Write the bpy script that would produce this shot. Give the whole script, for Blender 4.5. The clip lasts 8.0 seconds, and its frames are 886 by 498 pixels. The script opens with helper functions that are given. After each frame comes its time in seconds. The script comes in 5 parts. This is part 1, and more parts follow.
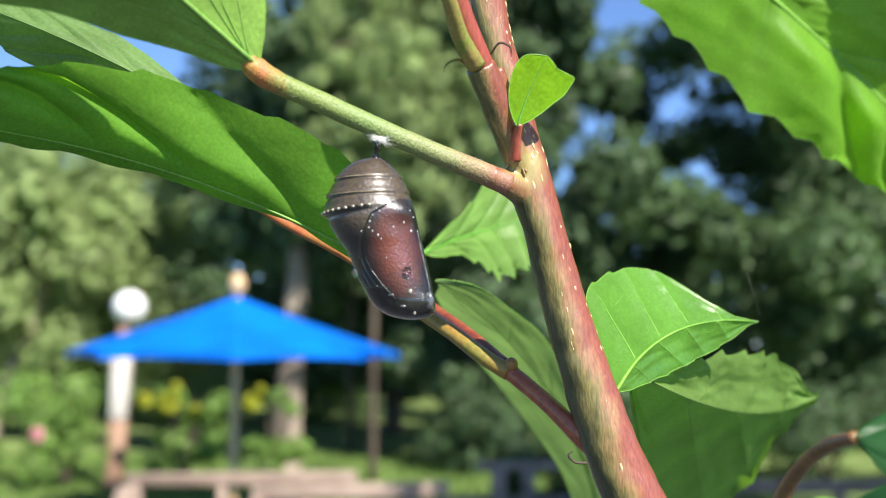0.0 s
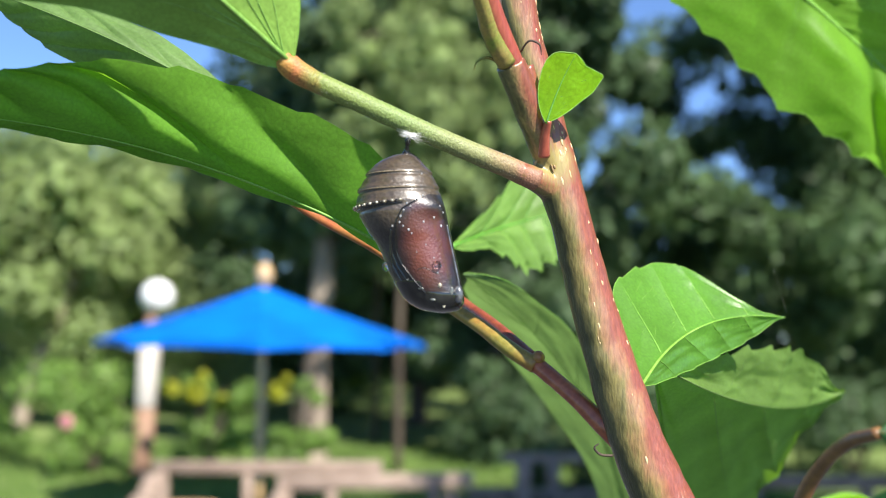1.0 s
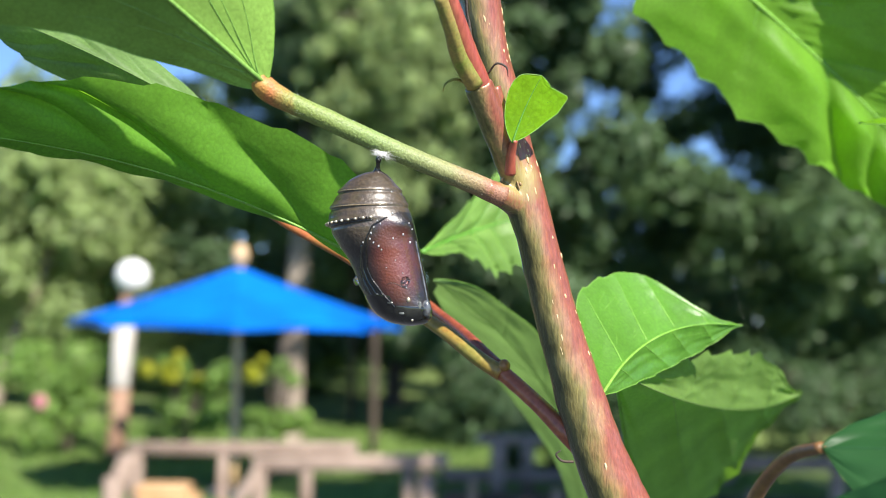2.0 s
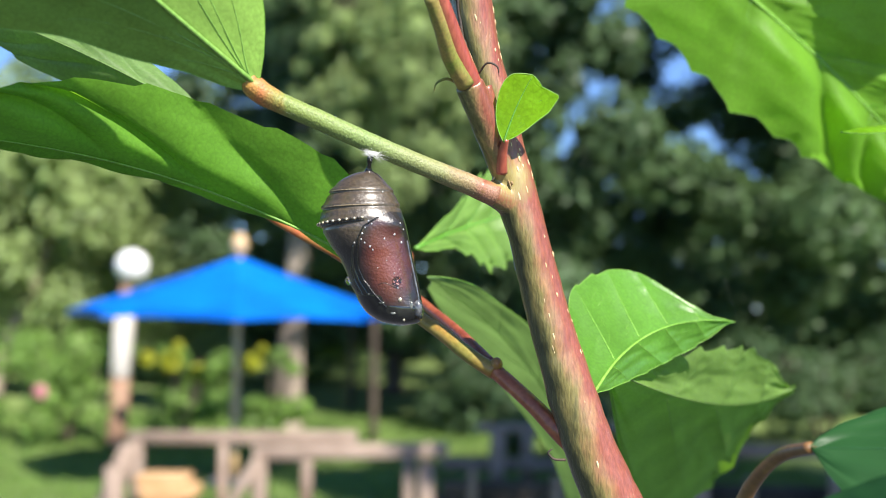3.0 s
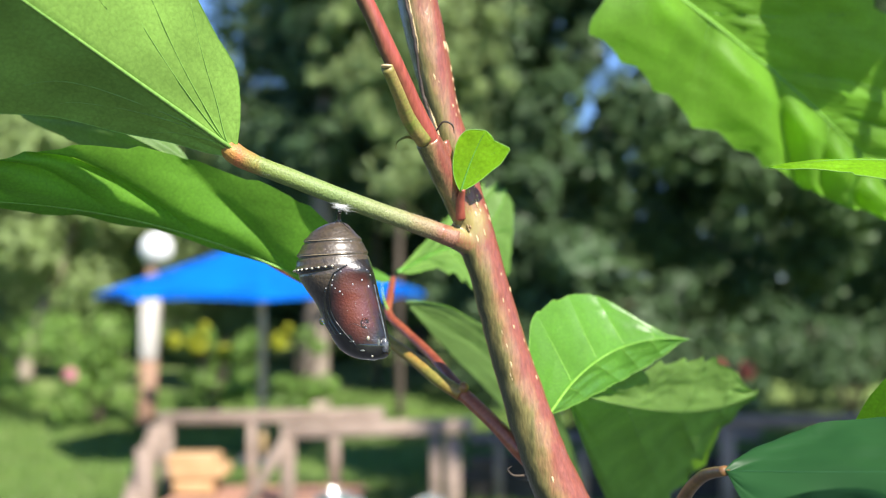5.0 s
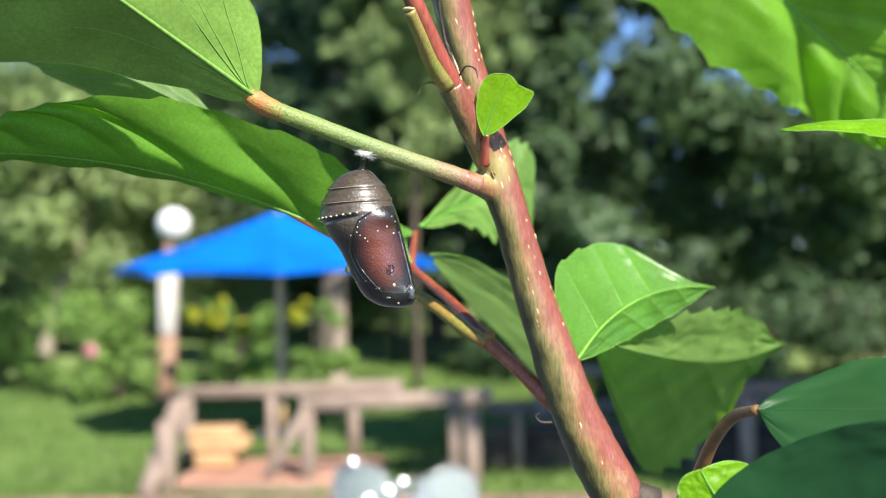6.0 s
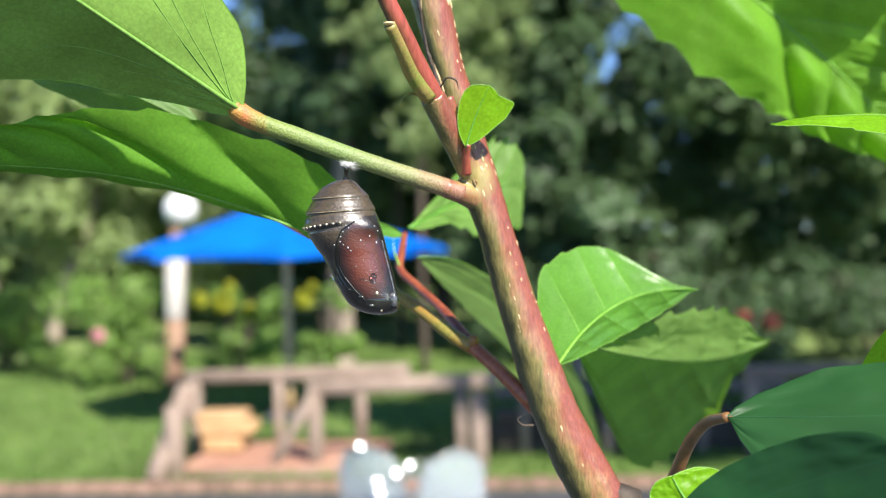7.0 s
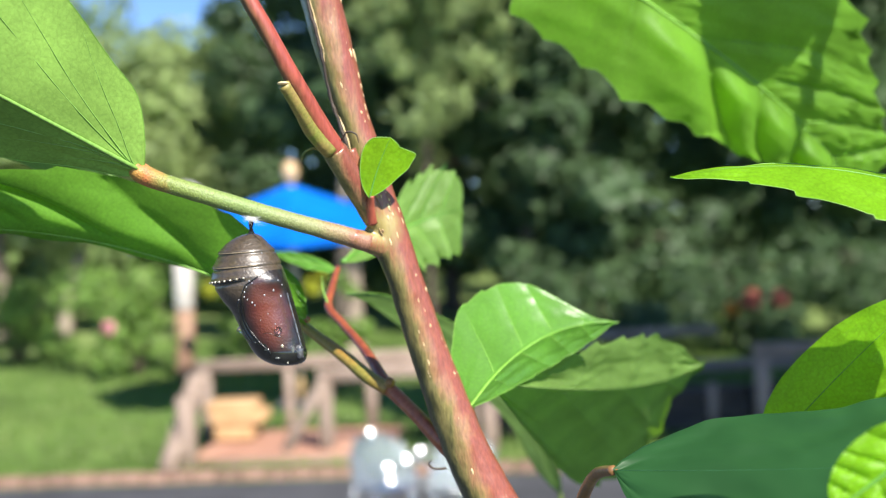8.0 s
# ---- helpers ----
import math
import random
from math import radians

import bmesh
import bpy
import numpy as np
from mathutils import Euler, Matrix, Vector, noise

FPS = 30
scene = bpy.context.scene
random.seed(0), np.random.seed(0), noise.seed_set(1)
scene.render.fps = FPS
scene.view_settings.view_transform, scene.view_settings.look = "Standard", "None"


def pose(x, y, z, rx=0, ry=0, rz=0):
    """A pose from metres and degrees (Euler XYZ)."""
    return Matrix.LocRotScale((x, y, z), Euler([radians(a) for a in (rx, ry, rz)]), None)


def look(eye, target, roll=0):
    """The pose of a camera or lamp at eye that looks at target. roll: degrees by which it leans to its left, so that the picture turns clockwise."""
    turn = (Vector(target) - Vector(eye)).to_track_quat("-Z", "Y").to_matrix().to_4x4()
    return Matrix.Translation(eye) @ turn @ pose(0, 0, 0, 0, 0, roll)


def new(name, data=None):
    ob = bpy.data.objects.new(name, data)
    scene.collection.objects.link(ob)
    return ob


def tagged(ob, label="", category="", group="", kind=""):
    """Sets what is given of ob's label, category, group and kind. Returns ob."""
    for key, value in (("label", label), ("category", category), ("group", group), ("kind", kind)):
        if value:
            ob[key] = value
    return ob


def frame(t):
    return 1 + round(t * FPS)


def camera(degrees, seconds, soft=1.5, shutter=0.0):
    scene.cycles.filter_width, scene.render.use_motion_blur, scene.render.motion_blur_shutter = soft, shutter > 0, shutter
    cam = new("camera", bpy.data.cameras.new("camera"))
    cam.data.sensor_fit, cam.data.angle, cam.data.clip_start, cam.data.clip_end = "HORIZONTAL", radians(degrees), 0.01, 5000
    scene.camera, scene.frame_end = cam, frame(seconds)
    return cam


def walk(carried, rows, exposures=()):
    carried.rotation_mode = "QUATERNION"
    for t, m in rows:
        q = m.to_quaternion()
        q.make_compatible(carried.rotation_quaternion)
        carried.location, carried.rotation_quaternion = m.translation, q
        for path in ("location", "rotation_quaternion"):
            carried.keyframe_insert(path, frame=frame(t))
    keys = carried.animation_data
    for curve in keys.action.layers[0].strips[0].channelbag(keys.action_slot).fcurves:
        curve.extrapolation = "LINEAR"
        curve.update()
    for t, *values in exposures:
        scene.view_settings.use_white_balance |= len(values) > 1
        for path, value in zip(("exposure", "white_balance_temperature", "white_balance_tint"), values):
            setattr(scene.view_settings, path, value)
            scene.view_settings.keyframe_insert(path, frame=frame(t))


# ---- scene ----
cam = camera(43.9, 8.0, soft=1.0)
# a small sensor close to its subject: shallow sharpness around the chrysalis
cam.data.dof.use_dof = True
cam.data.dof.focus_distance = 0.205
cam.data.dof.aperture_fstop = 16.5
PATH = [
    (0, (0.00599, -0.08924, 1.88380), (0.0016, 1.9037, 2.0515), 0.35),
    (0.5, (0.00905, -0.09096, 1.88247), (-0.0294, 1.9021, 2.0442), 0.61),
    (1, (0.00547, -0.09239, 1.88408), (-0.0463, 1.9012, 2.0358), 0.85),
    (1.5, (0.00316, -0.09598, 1.88508), (-0.0364, 1.8988, 2.0233), 1.28),
    (2, (0.00695, -0.10000, 1.88955), (-0.0019, 1.8965, 2.0085), 1.15),
    (2.2, (0.00910, -0.10308, 1.89148), (0.0078, 1.8939, 2.0023), 0.90),
    (3.3, (0.00817, -0.09982, 1.89158), (-0.0024, 1.8981, 1.9826), 0.94),
    (3.5, (0.01100, -0.10393, 1.89610), (-0.0010, 1.8943, 1.9795), 0.41),
    (4, (0.00725, -0.10242, 1.89158), (-0.0164, 1.8961, 1.9638), 0.10),
    (4.5, (0.02221, -0.11181, 1.90037), (-0.0070, 1.8872, 1.9553), -1.05),
    (4.7, (0.01962, -0.11688, 1.90251), (-0.0146, 1.8820, 1.9590), -0.66),
    (5.8, (0.02316, -0.12795, 1.90436), (-0.0535, 1.8706, 1.9206), -0.41),
    (6, (0.01836, -0.12101, 1.89860), (-0.0609, 1.8775, 1.9012), -1.04),
    (6.5, (0.02538, -0.12634, 1.90441), (-0.0570, 1.8719, 1.8923), -1.19),
    (7, (0.02360, -0.12534, 1.90346), (-0.0684, 1.8723, 1.8765), -1.26),
    (7.5, (0.01293, -0.13123, 1.90088), (-0.0834, 1.8662, 1.8711), -0.12),
    (7.7, (0.01941, -0.13363, 1.90675), (-0.0795, 1.8637, 1.8734), -0.41),
    (7.8, (0.02700, -0.13032, 1.91025), (-0.0803, 1.8663, 1.8647), -1.43),
    (8, (0.04557, -0.12734, 1.91642), (-0.0630, 1.8689, 1.8603), -2.55),
]
walk(cam, [(t, look(eye, target, roll)) for t, eye, target, roll in PATH])

# ---- world, sun, exposure ----
SUN = Vector((0.42, -0.60, 0.68)).normalized()      # towards the sun
world = bpy.data.worlds.new("sky")
scene.world = world
world.use_nodes = True
wn = world.node_tree.nodes
sky = wn.new("ShaderNodeTexSky")
sky.sky_type = "NISHITA"
sky.sun_disc = False
sky.sun_elevation = math.asin(SUN.z)
sky.sun_rotation = math.atan2(SUN.x, SUN.y)
sky.air_density, sky.dust_density, sky.ozone_density = 0.55, 0.0, 6.0
wn["Background"].inputs["Strength"].default_value = 0.115
world.node_tree.links.new(sky.outputs["Color"], wn["Background"].inputs["Color"])
sun = new("sun", bpy.data.lights.new("sun", "SUN"))
sun.data.energy, sun.data.angle, sun.data.color = 5.2, radians(0.53), (1.0, 0.94, 0.85)
sun.matrix_world = look(SUN * 30, (0, 0, 0))
scene.view_settings.exposure = 1.15

GZ = -0.38           # the garden's ground


# ---- materials ----
def nodes_of(name):
    m = bpy.data.materials.new(name)
    m.use_nodes = True
    t = m.node_tree
    return m, t.nodes, t.links, t.nodes["Principled BSDF"]


def ramp(n, stops):
    r = n.new("ShaderNodeValToRGB")
    e = r.color_ramp.elements
    while len(e) < len(stops):
        e.new(0.5)
    for k, (at, c) in enumerate(stops):
        e[k].position, e[k].color = at, (*c, 1)
    return r


def surface(name, stops, scale, rough=0.6, bump=0.0, fine=None, stretch=(1, 1, 1), metal=0.0, coat=0.0, spec=0.5,
            coat_rough=0.15, low=0.35, high=0.65, per_object=0.0):
    """Two scales of variation: broad patches through the colour stops, fine grain in colour, gloss and relief."""
    m, n, l, p = nodes_of(name)
    tc = n.new("ShaderNodeTexCoord")
    mp = n.new("ShaderNodeMapping")
    mp.inputs["Scale"].default_value = stretch
    l.new(tc.outputs["Object"], mp.inputs["Vector"])
    a = n.new("ShaderNodeTexNoise")
    a.inputs["Scale"].default_value, a.inputs["Detail"].default_value = scale, 5
    b = n.new("ShaderNodeTexNoise")
    b.inputs["Scale"].default_value, b.inputs["Detail"].default_value = fine or scale * 7, 6
    l.new(mp.outputs["Vector"], a.inputs["Vector"])
    l.new(mp.outputs["Vector"], b.inputs["Vector"])
    k = len(stops)
    r = ramp(n, [(low + (high - low) * i / max(1, k - 1), c) for i, c in enumerate(stops)])
    l.new(a.outputs["Fac"], r.inputs["Fac"])
    g = n.new("ShaderNodeMix")
    g.data_type, g.blend_type = "RGBA", "MULTIPLY"
    g.inputs["Factor"].default_value = 0.55
    gr = ramp(n, [(0.3, (0.55, 0.55, 0.55)), (0.7, (1.25, 1.25, 1.25))])
    l.new(b.outputs["Fac"], gr.inputs["Fac"])
    l.new(r.outputs["Color"], g.inputs["A"])
    l.new(gr.outputs["Color"], g.inputs["B"])
    out = g.outputs["Result"]
    if per_object:
        oi = n.new("ShaderNodeObjectInfo")
        hs = n.new("ShaderNodeHueSaturation")
        mr = n.new("ShaderNodeMapRange")
        mr.inputs["To Min"].default_value, mr.inputs["To Max"].default_value = 1 - per_object, 1 + per_object
        l.new(oi.outputs["Random"], mr.inputs["Value"])
        l.new(mr.outputs["Result"], hs.inputs["Value"])
        l.new(out, hs.inputs["Color"])
        out = hs.outputs["Color"]
    l.new(out, p.inputs["Base Color"])
    rr = n.new("ShaderNodeMapRange")
    rr.inputs["To Min"].default_value, rr.inputs["To Max"].default_value = max(0.03, rough - 0.12), min(1, rough + 0.12)
    l.new(b.outputs["Fac"], rr.inputs["Value"])
    l.new(rr.outputs["Result"], p.inputs["Roughness"])
    p.inputs["Metallic"].default_value = metal
    p.inputs["Coat Weight"].default_value = coat
    p.inputs["Coat Roughness"].default_value = coat_rough
    p.inputs["Specular IOR Level"].default_value = spec
    if bump:
        bp = n.new("ShaderNodeBump")
        bp.inputs["Strength"].default_value = 0.6
        bp.inputs["Distance"].default_value = bump
        l.new(b.outputs["Fac"], bp.inputs["Height"])
        l.new(bp.outputs["Normal"], p.inputs["Normal"])
    return m


def leaf_surface(name, top, glow, rough=0.42, share=0.42, veins=True, patch=60.0, gloss=0.4):
    """A living leaf: waxy skin over a blade that lets light through, with a net of fine veins."""
    m, n, l, p = nodes_of(name)
    tc = n.new("ShaderNodeTexCoord")
    a = n.new("ShaderNodeTexNoise")
    a.inputs["Scale"].default_value, a.inputs["Detail"].default_value = patch, 4
    l.new(tc.outputs["Object"], a.inputs["Vector"])
    dark = tuple(c * 0.72 for c in top)
    r = ramp(n, [(0.35, dark), (0.65, top)])
    l.new(a.outputs["Fac"], r.inputs["Fac"])
    r2 = ramp(n, [(0.35, tuple(c * 0.75 for c in glow)), (0.65, glow)])
    l.new(a.outputs["Fac"], r2.inputs["Fac"])
    tr = n.new("ShaderNodeBsdfTranslucent")
    mix = n.new("ShaderNodeMixShader")
    mix.inputs["Fac"].default_value = share
    bp = n.new("ShaderNodeBump")
    bp.inputs["Strength"].default_value, bp.inputs["Distance"].default_value = 0.25, 0.00025
    if veins:
        cells = n.new("ShaderNodeTexVoronoi")
        cells.feature = "DISTANCE_TO_EDGE"
        cells.inputs["Scale"].default_value = 600
        l.new(tc.outputs["Object"], cells.inputs["Vector"])
        vr = ramp(n, [(0.0, (0.8, 0.8, 0.8)), (0.12, (1, 1, 1))])
        l.new(cells.outputs["Distance"], vr.inputs["Fac"])
        fine = n.new("ShaderNodeTexNoise")
        fine.inputs["Scale"].default_value, fine.inputs["Detail"].default_value = 1500, 6
        l.new(tc.outputs["Object"], fine.inputs["Vector"])
        relief = n.new("ShaderNodeMath")
        relief.operation = "MULTIPLY_ADD"
        relief.inputs[1].default_value = 0.6
        l.new(fine.outputs["Fac"], relief.inputs[0])
        l.new(cells.outputs["Distance"], relief.inputs[2])
        l.new(relief.outputs["Value"], bp.inputs["Height"])
        for src, to in ((r, p.inputs["Base Color"]), (r2, tr.inputs["Color"])):
            mul = n.new("ShaderNodeMix")
            mul.data_type, mul.blend_type = "RGBA", "MULTIPLY"
            mul.inputs["Factor"].default_value = 0.4
            l.new(src.outputs["Color"], mul.inputs["A"])
            l.new(vr.outputs["Color"], mul.inputs["B"])
            speck = n.new("ShaderNodeMix")
            speck.data_type, speck.blend_type = "RGBA", "MULTIPLY"
            speck.inputs["Factor"].default_value = 0.35
            sr = ramp(n, [(0.32, (0.72, 0.72, 0.72)), (0.5, (1, 1, 1)), (0.68, (1.3, 1.3, 1.3))])
            l.new(fine.outputs["Fac"], sr.inputs["Fac"])
            l.new(mul.outputs["Result"], speck.inputs["A"])
            l.new(sr.outputs["Color"], speck.inputs["B"])
            l.new(speck.outputs["Result"], to)
        l.new(bp.outputs["Normal"], p.inputs["Normal"])
    else:
        isl = n.new("ShaderNodeNewGeometry")
        for src, to in ((r, p.inputs["Base Color"]), (r2, tr.inputs["Color"])):
            hs = n.new("ShaderNodeHueSaturation")
            mr = n.new("ShaderNodeMapRange")
            mr.inputs["To Min"].default_value, mr.inputs["To Max"].default_value = 0.6, 1.4
            l.new(isl.outputs["Random Per Island"], mr.inputs["Value"])
            l.new(mr.outputs["Result"], hs.inputs["Value"])
            l.new(src.outputs["Color"], hs.inputs["Color"])
            l.new(hs.outputs["Color"], to)
    p.inputs["Roughness"].default_value = rough
    p.inputs["Specular IOR Level"].default_value = gloss
    l.new(p.outputs["BSDF"], mix.inputs[1])
    l.new(tr.outputs["BSDF"], mix.inputs[2])
    l.new(mix.outputs["Shader"], n["Material Output"].inputs["Surface"])
    return m


def glassy(name, color, rough=0.03, ior=1.45):
    m, n, l, p = nodes_of(name)
    p.inputs["Base Color"].default_value = (*color, 1)
    p.inputs["Transmission Weight"].default_value = 1.0
    p.inputs["Roughness"].default_value, p.inputs["IOR"].default_value = rough, ior
    return m


M_LEAF = leaf_surface("leaf_green", (0.07, 0.22, 0.016), (0.24, 0.56, 0.02), share=0.5)
M_LEAF_BRIGHT = leaf_surface("leaf_young", (0.12, 0.31, 0.04), (0.32, 0.66, 0.03), rough=0.36, share=0.44, gloss=0.75)
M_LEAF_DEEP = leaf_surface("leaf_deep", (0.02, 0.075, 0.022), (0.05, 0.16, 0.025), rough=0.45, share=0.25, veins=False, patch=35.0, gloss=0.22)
M_LEAF_GLOW = leaf_surface("leaf_sunlit_thin", (0.19, 0.34, 0.075), (0.40, 0.72, 0.06), rough=0.5, share=0.42)
M_LEAF_PALE = leaf_surface("leaf_underside", (0.24, 0.42, 0.08), (0.10, 0.26, 0.02), rough=0.55, share=0.2, gloss=0.12)
M_LEAF_LIME = leaf_surface("leaf_lime", (0.20, 0.46, 0.014), (0.50, 0.90, 0.015), rough=0.4, share=0.5, gloss=0.2)
M_LEAF_BROAD = leaf_surface("leaf_broad", (0.17, 0.38, 0.035), (0.50, 0.88, 0.03), rough=0.5, share=0.55, gloss=0.3)
M_LEAF_LONG = leaf_surface("leaf_long", (0.13, 0.31, 0.03), (0.34, 0.72, 0.03), rough=0.5, gloss=0.3, share=0.44)
M_LEAF_MID = leaf_surface("leaf_mid_green", (0.17, 0.30, 0.085), (0.30, 0.52, 0.07), rough=0.5, share=0.45)
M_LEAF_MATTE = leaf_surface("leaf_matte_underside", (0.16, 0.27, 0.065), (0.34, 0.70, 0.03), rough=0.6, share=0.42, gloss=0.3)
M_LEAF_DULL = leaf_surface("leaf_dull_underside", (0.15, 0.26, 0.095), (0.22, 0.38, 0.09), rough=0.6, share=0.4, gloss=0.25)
M_VEIN_DULL = surface("leaf_vein_dull", [(0.10, 0.19, 0.04), (0.13, 0.22, 0.05)], 200, 0.6)
M_VEIN = surface("leaf_vein", [(0.13, 0.30, 0.04), (0.18, 0.36, 0.07)], 200, 0.5)
M_VEIN_FAINT = surface("leaf_vein_faint", [(0.085, 0.25, 0.022), (0.11, 0.29, 0.035)], 200, 0.5)
M_VEIN_DEEP = surface("leaf_vein_deep", [(0.035, 0.14, 0.06), (0.045, 0.15, 0.065)], 200, 0.5)
M_VEIN_DARK = surface("leaf_vein_sunk", [(0.165, 0.33, 0.06), (0.185, 0.35, 0.066)], 200, 0.5)
M_VEIN_LIME = surface("leaf_vein_lime", [(0.17, 0.37, 0.04), (0.20, 0.41, 0.06)], 200, 0.5)
M_RIM = surface("leaf_rim", [(0.15, 0.34, 0.045), (0.22, 0.42, 0.07)], 300, 0.45)


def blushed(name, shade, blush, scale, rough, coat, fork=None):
    """Young bark: shade painted in dark on its left side, then tan-green, red where the sun has flushed its right,
    streaked along its length; yellow-green round a fork.
    """
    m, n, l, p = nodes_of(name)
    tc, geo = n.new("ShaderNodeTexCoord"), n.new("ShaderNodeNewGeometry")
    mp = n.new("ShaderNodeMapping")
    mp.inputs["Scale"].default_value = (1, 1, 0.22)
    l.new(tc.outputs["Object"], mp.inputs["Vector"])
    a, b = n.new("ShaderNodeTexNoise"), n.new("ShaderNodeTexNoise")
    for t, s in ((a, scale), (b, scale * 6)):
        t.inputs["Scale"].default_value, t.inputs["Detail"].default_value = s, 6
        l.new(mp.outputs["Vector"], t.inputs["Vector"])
    # colour follows the facing: dark painted-in shade to the left, red flush to the right
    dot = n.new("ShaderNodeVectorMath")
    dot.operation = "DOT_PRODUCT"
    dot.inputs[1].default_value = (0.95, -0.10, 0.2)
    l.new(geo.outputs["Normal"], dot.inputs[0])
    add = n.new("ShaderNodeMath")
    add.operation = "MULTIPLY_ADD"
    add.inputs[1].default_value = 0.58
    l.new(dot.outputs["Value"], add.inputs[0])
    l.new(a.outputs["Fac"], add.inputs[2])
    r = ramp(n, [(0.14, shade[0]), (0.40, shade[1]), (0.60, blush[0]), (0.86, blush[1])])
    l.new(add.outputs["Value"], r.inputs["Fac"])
    g = n.new("ShaderNodeMix")
    g.data_type, g.blend_type = "RGBA", "MULTIPLY"
    g.inputs["Factor"].default_value = 0.7
    gr = ramp(n, [(0.3, (0.65, 0.62, 0.58)), (0.5, (1, 1, 1)), (0.72, (1.4, 1.38, 1.3))])
    l.new(b.outputs["Fac"], gr.inputs["Fac"])
    l.new(r.outputs["Color"], g.inputs["A"])
    l.new(gr.outputs["Color"], g.inputs["B"])
    skin = g.outputs["Result"]
    if fork:
        off = n.new("ShaderNodeVectorMath")
        off.operation, off.inputs[1].default_value = "DISTANCE", fork
        l.new(geo.outputs["Position"], off.inputs[0])
        wob = n.new("ShaderNodeMath")
        wob.operation, wob.inputs[1].default_value = "MULTIPLY_ADD", 0.0045
        l.new(b.outputs["Fac"], wob.inputs[0])
        l.new(off.outputs["Value"], wob.inputs[2])
        near = n.new("ShaderNodeMapRange")
        near.inputs["From Min"].default_value, near.inputs["From Max"].default_value = 0.0078, 0.0042
        l.new(wob.outputs["Value"], near.inputs["Value"])
        young = n.new("ShaderNodeMix")
        young.data_type = "RGBA"
        young.inputs["B"].default_value = (0.30, 0.235, 0.085, 1)
        l.new(near.outputs["Result"], young.inputs["Factor"])
        l.new(skin, young.inputs["A"])
        skin = young.outputs["Result"]
    l.new(skin, p.inputs["Base Color"])
    p.inputs["Roughness"].default_value = rough
    p.inputs["Specular IOR Level"].default_value = 0.4
    p.inputs["Coat Weight"].default_value, p.inputs["Coat Roughness"].default_value = coat, 0.26
    bp = n.new("ShaderNodeBump")
    bp.inputs["Strength"].default_value, bp.inputs["Distance"].default_value = 0.8, 0.0002
    l.new(b.outputs["Fac"], bp.inputs["Height"])
    l.new(bp.outputs["Normal"], p.inputs["Normal"])
    return m


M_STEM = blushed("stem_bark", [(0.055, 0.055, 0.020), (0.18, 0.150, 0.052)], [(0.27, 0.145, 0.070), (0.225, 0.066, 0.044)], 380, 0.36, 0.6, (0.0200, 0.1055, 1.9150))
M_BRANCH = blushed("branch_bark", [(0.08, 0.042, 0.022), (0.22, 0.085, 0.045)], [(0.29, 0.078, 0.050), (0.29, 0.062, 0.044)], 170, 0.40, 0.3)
M_STEM_RED = surface("young_branch_skin", [(0.28, 0.055, 0.035), (0.36, 0.09, 0.055)], 160, 0.36, 0.0001, 900,
                     stretch=(1, 1, 0.3), coat=0.25)
M_STEM_OLD = surface("old_bark", [(0.035, 0.025, 0.02), (0.07, 0.05, 0.035)], 200, 0.7, 0.0003)
M_TWIG = surface("twig_skin", [(0.30, 0.075, 0.035), (0.36, 0.11, 0.045)], 300, 0.35, 0.00008, 1200, coat=0.3)
M_TWIG_DARK = surface("twig_dark_red", [(0.20, 0.044, 0.020), (0.28, 0.070, 0.028)], 300, 0.42, 0.00008, 1200, coat=0.15)
M_TWIG_RED = surface("stalk_red_yellow", [(0.32, 0.06, 0.03), (0.34, 0.25, 0.045)], 60, 0.4, 0.00008, 900, coat=0.2)
M_STALK_BROWN = surface("stalk_brown", [(0.13, 0.06, 0.022), (0.20, 0.10, 0.035)], 200, 0.4, 0.00008, 900, coat=0.3)
M_TWIG_GREEN = surface("twig_green", [(0.20, 0.18, 0.03), (0.27, 0.18, 0.034), (0.33, 0.12, 0.03)], 130, 0.4, 0.0001, 1200, coat=0.2)


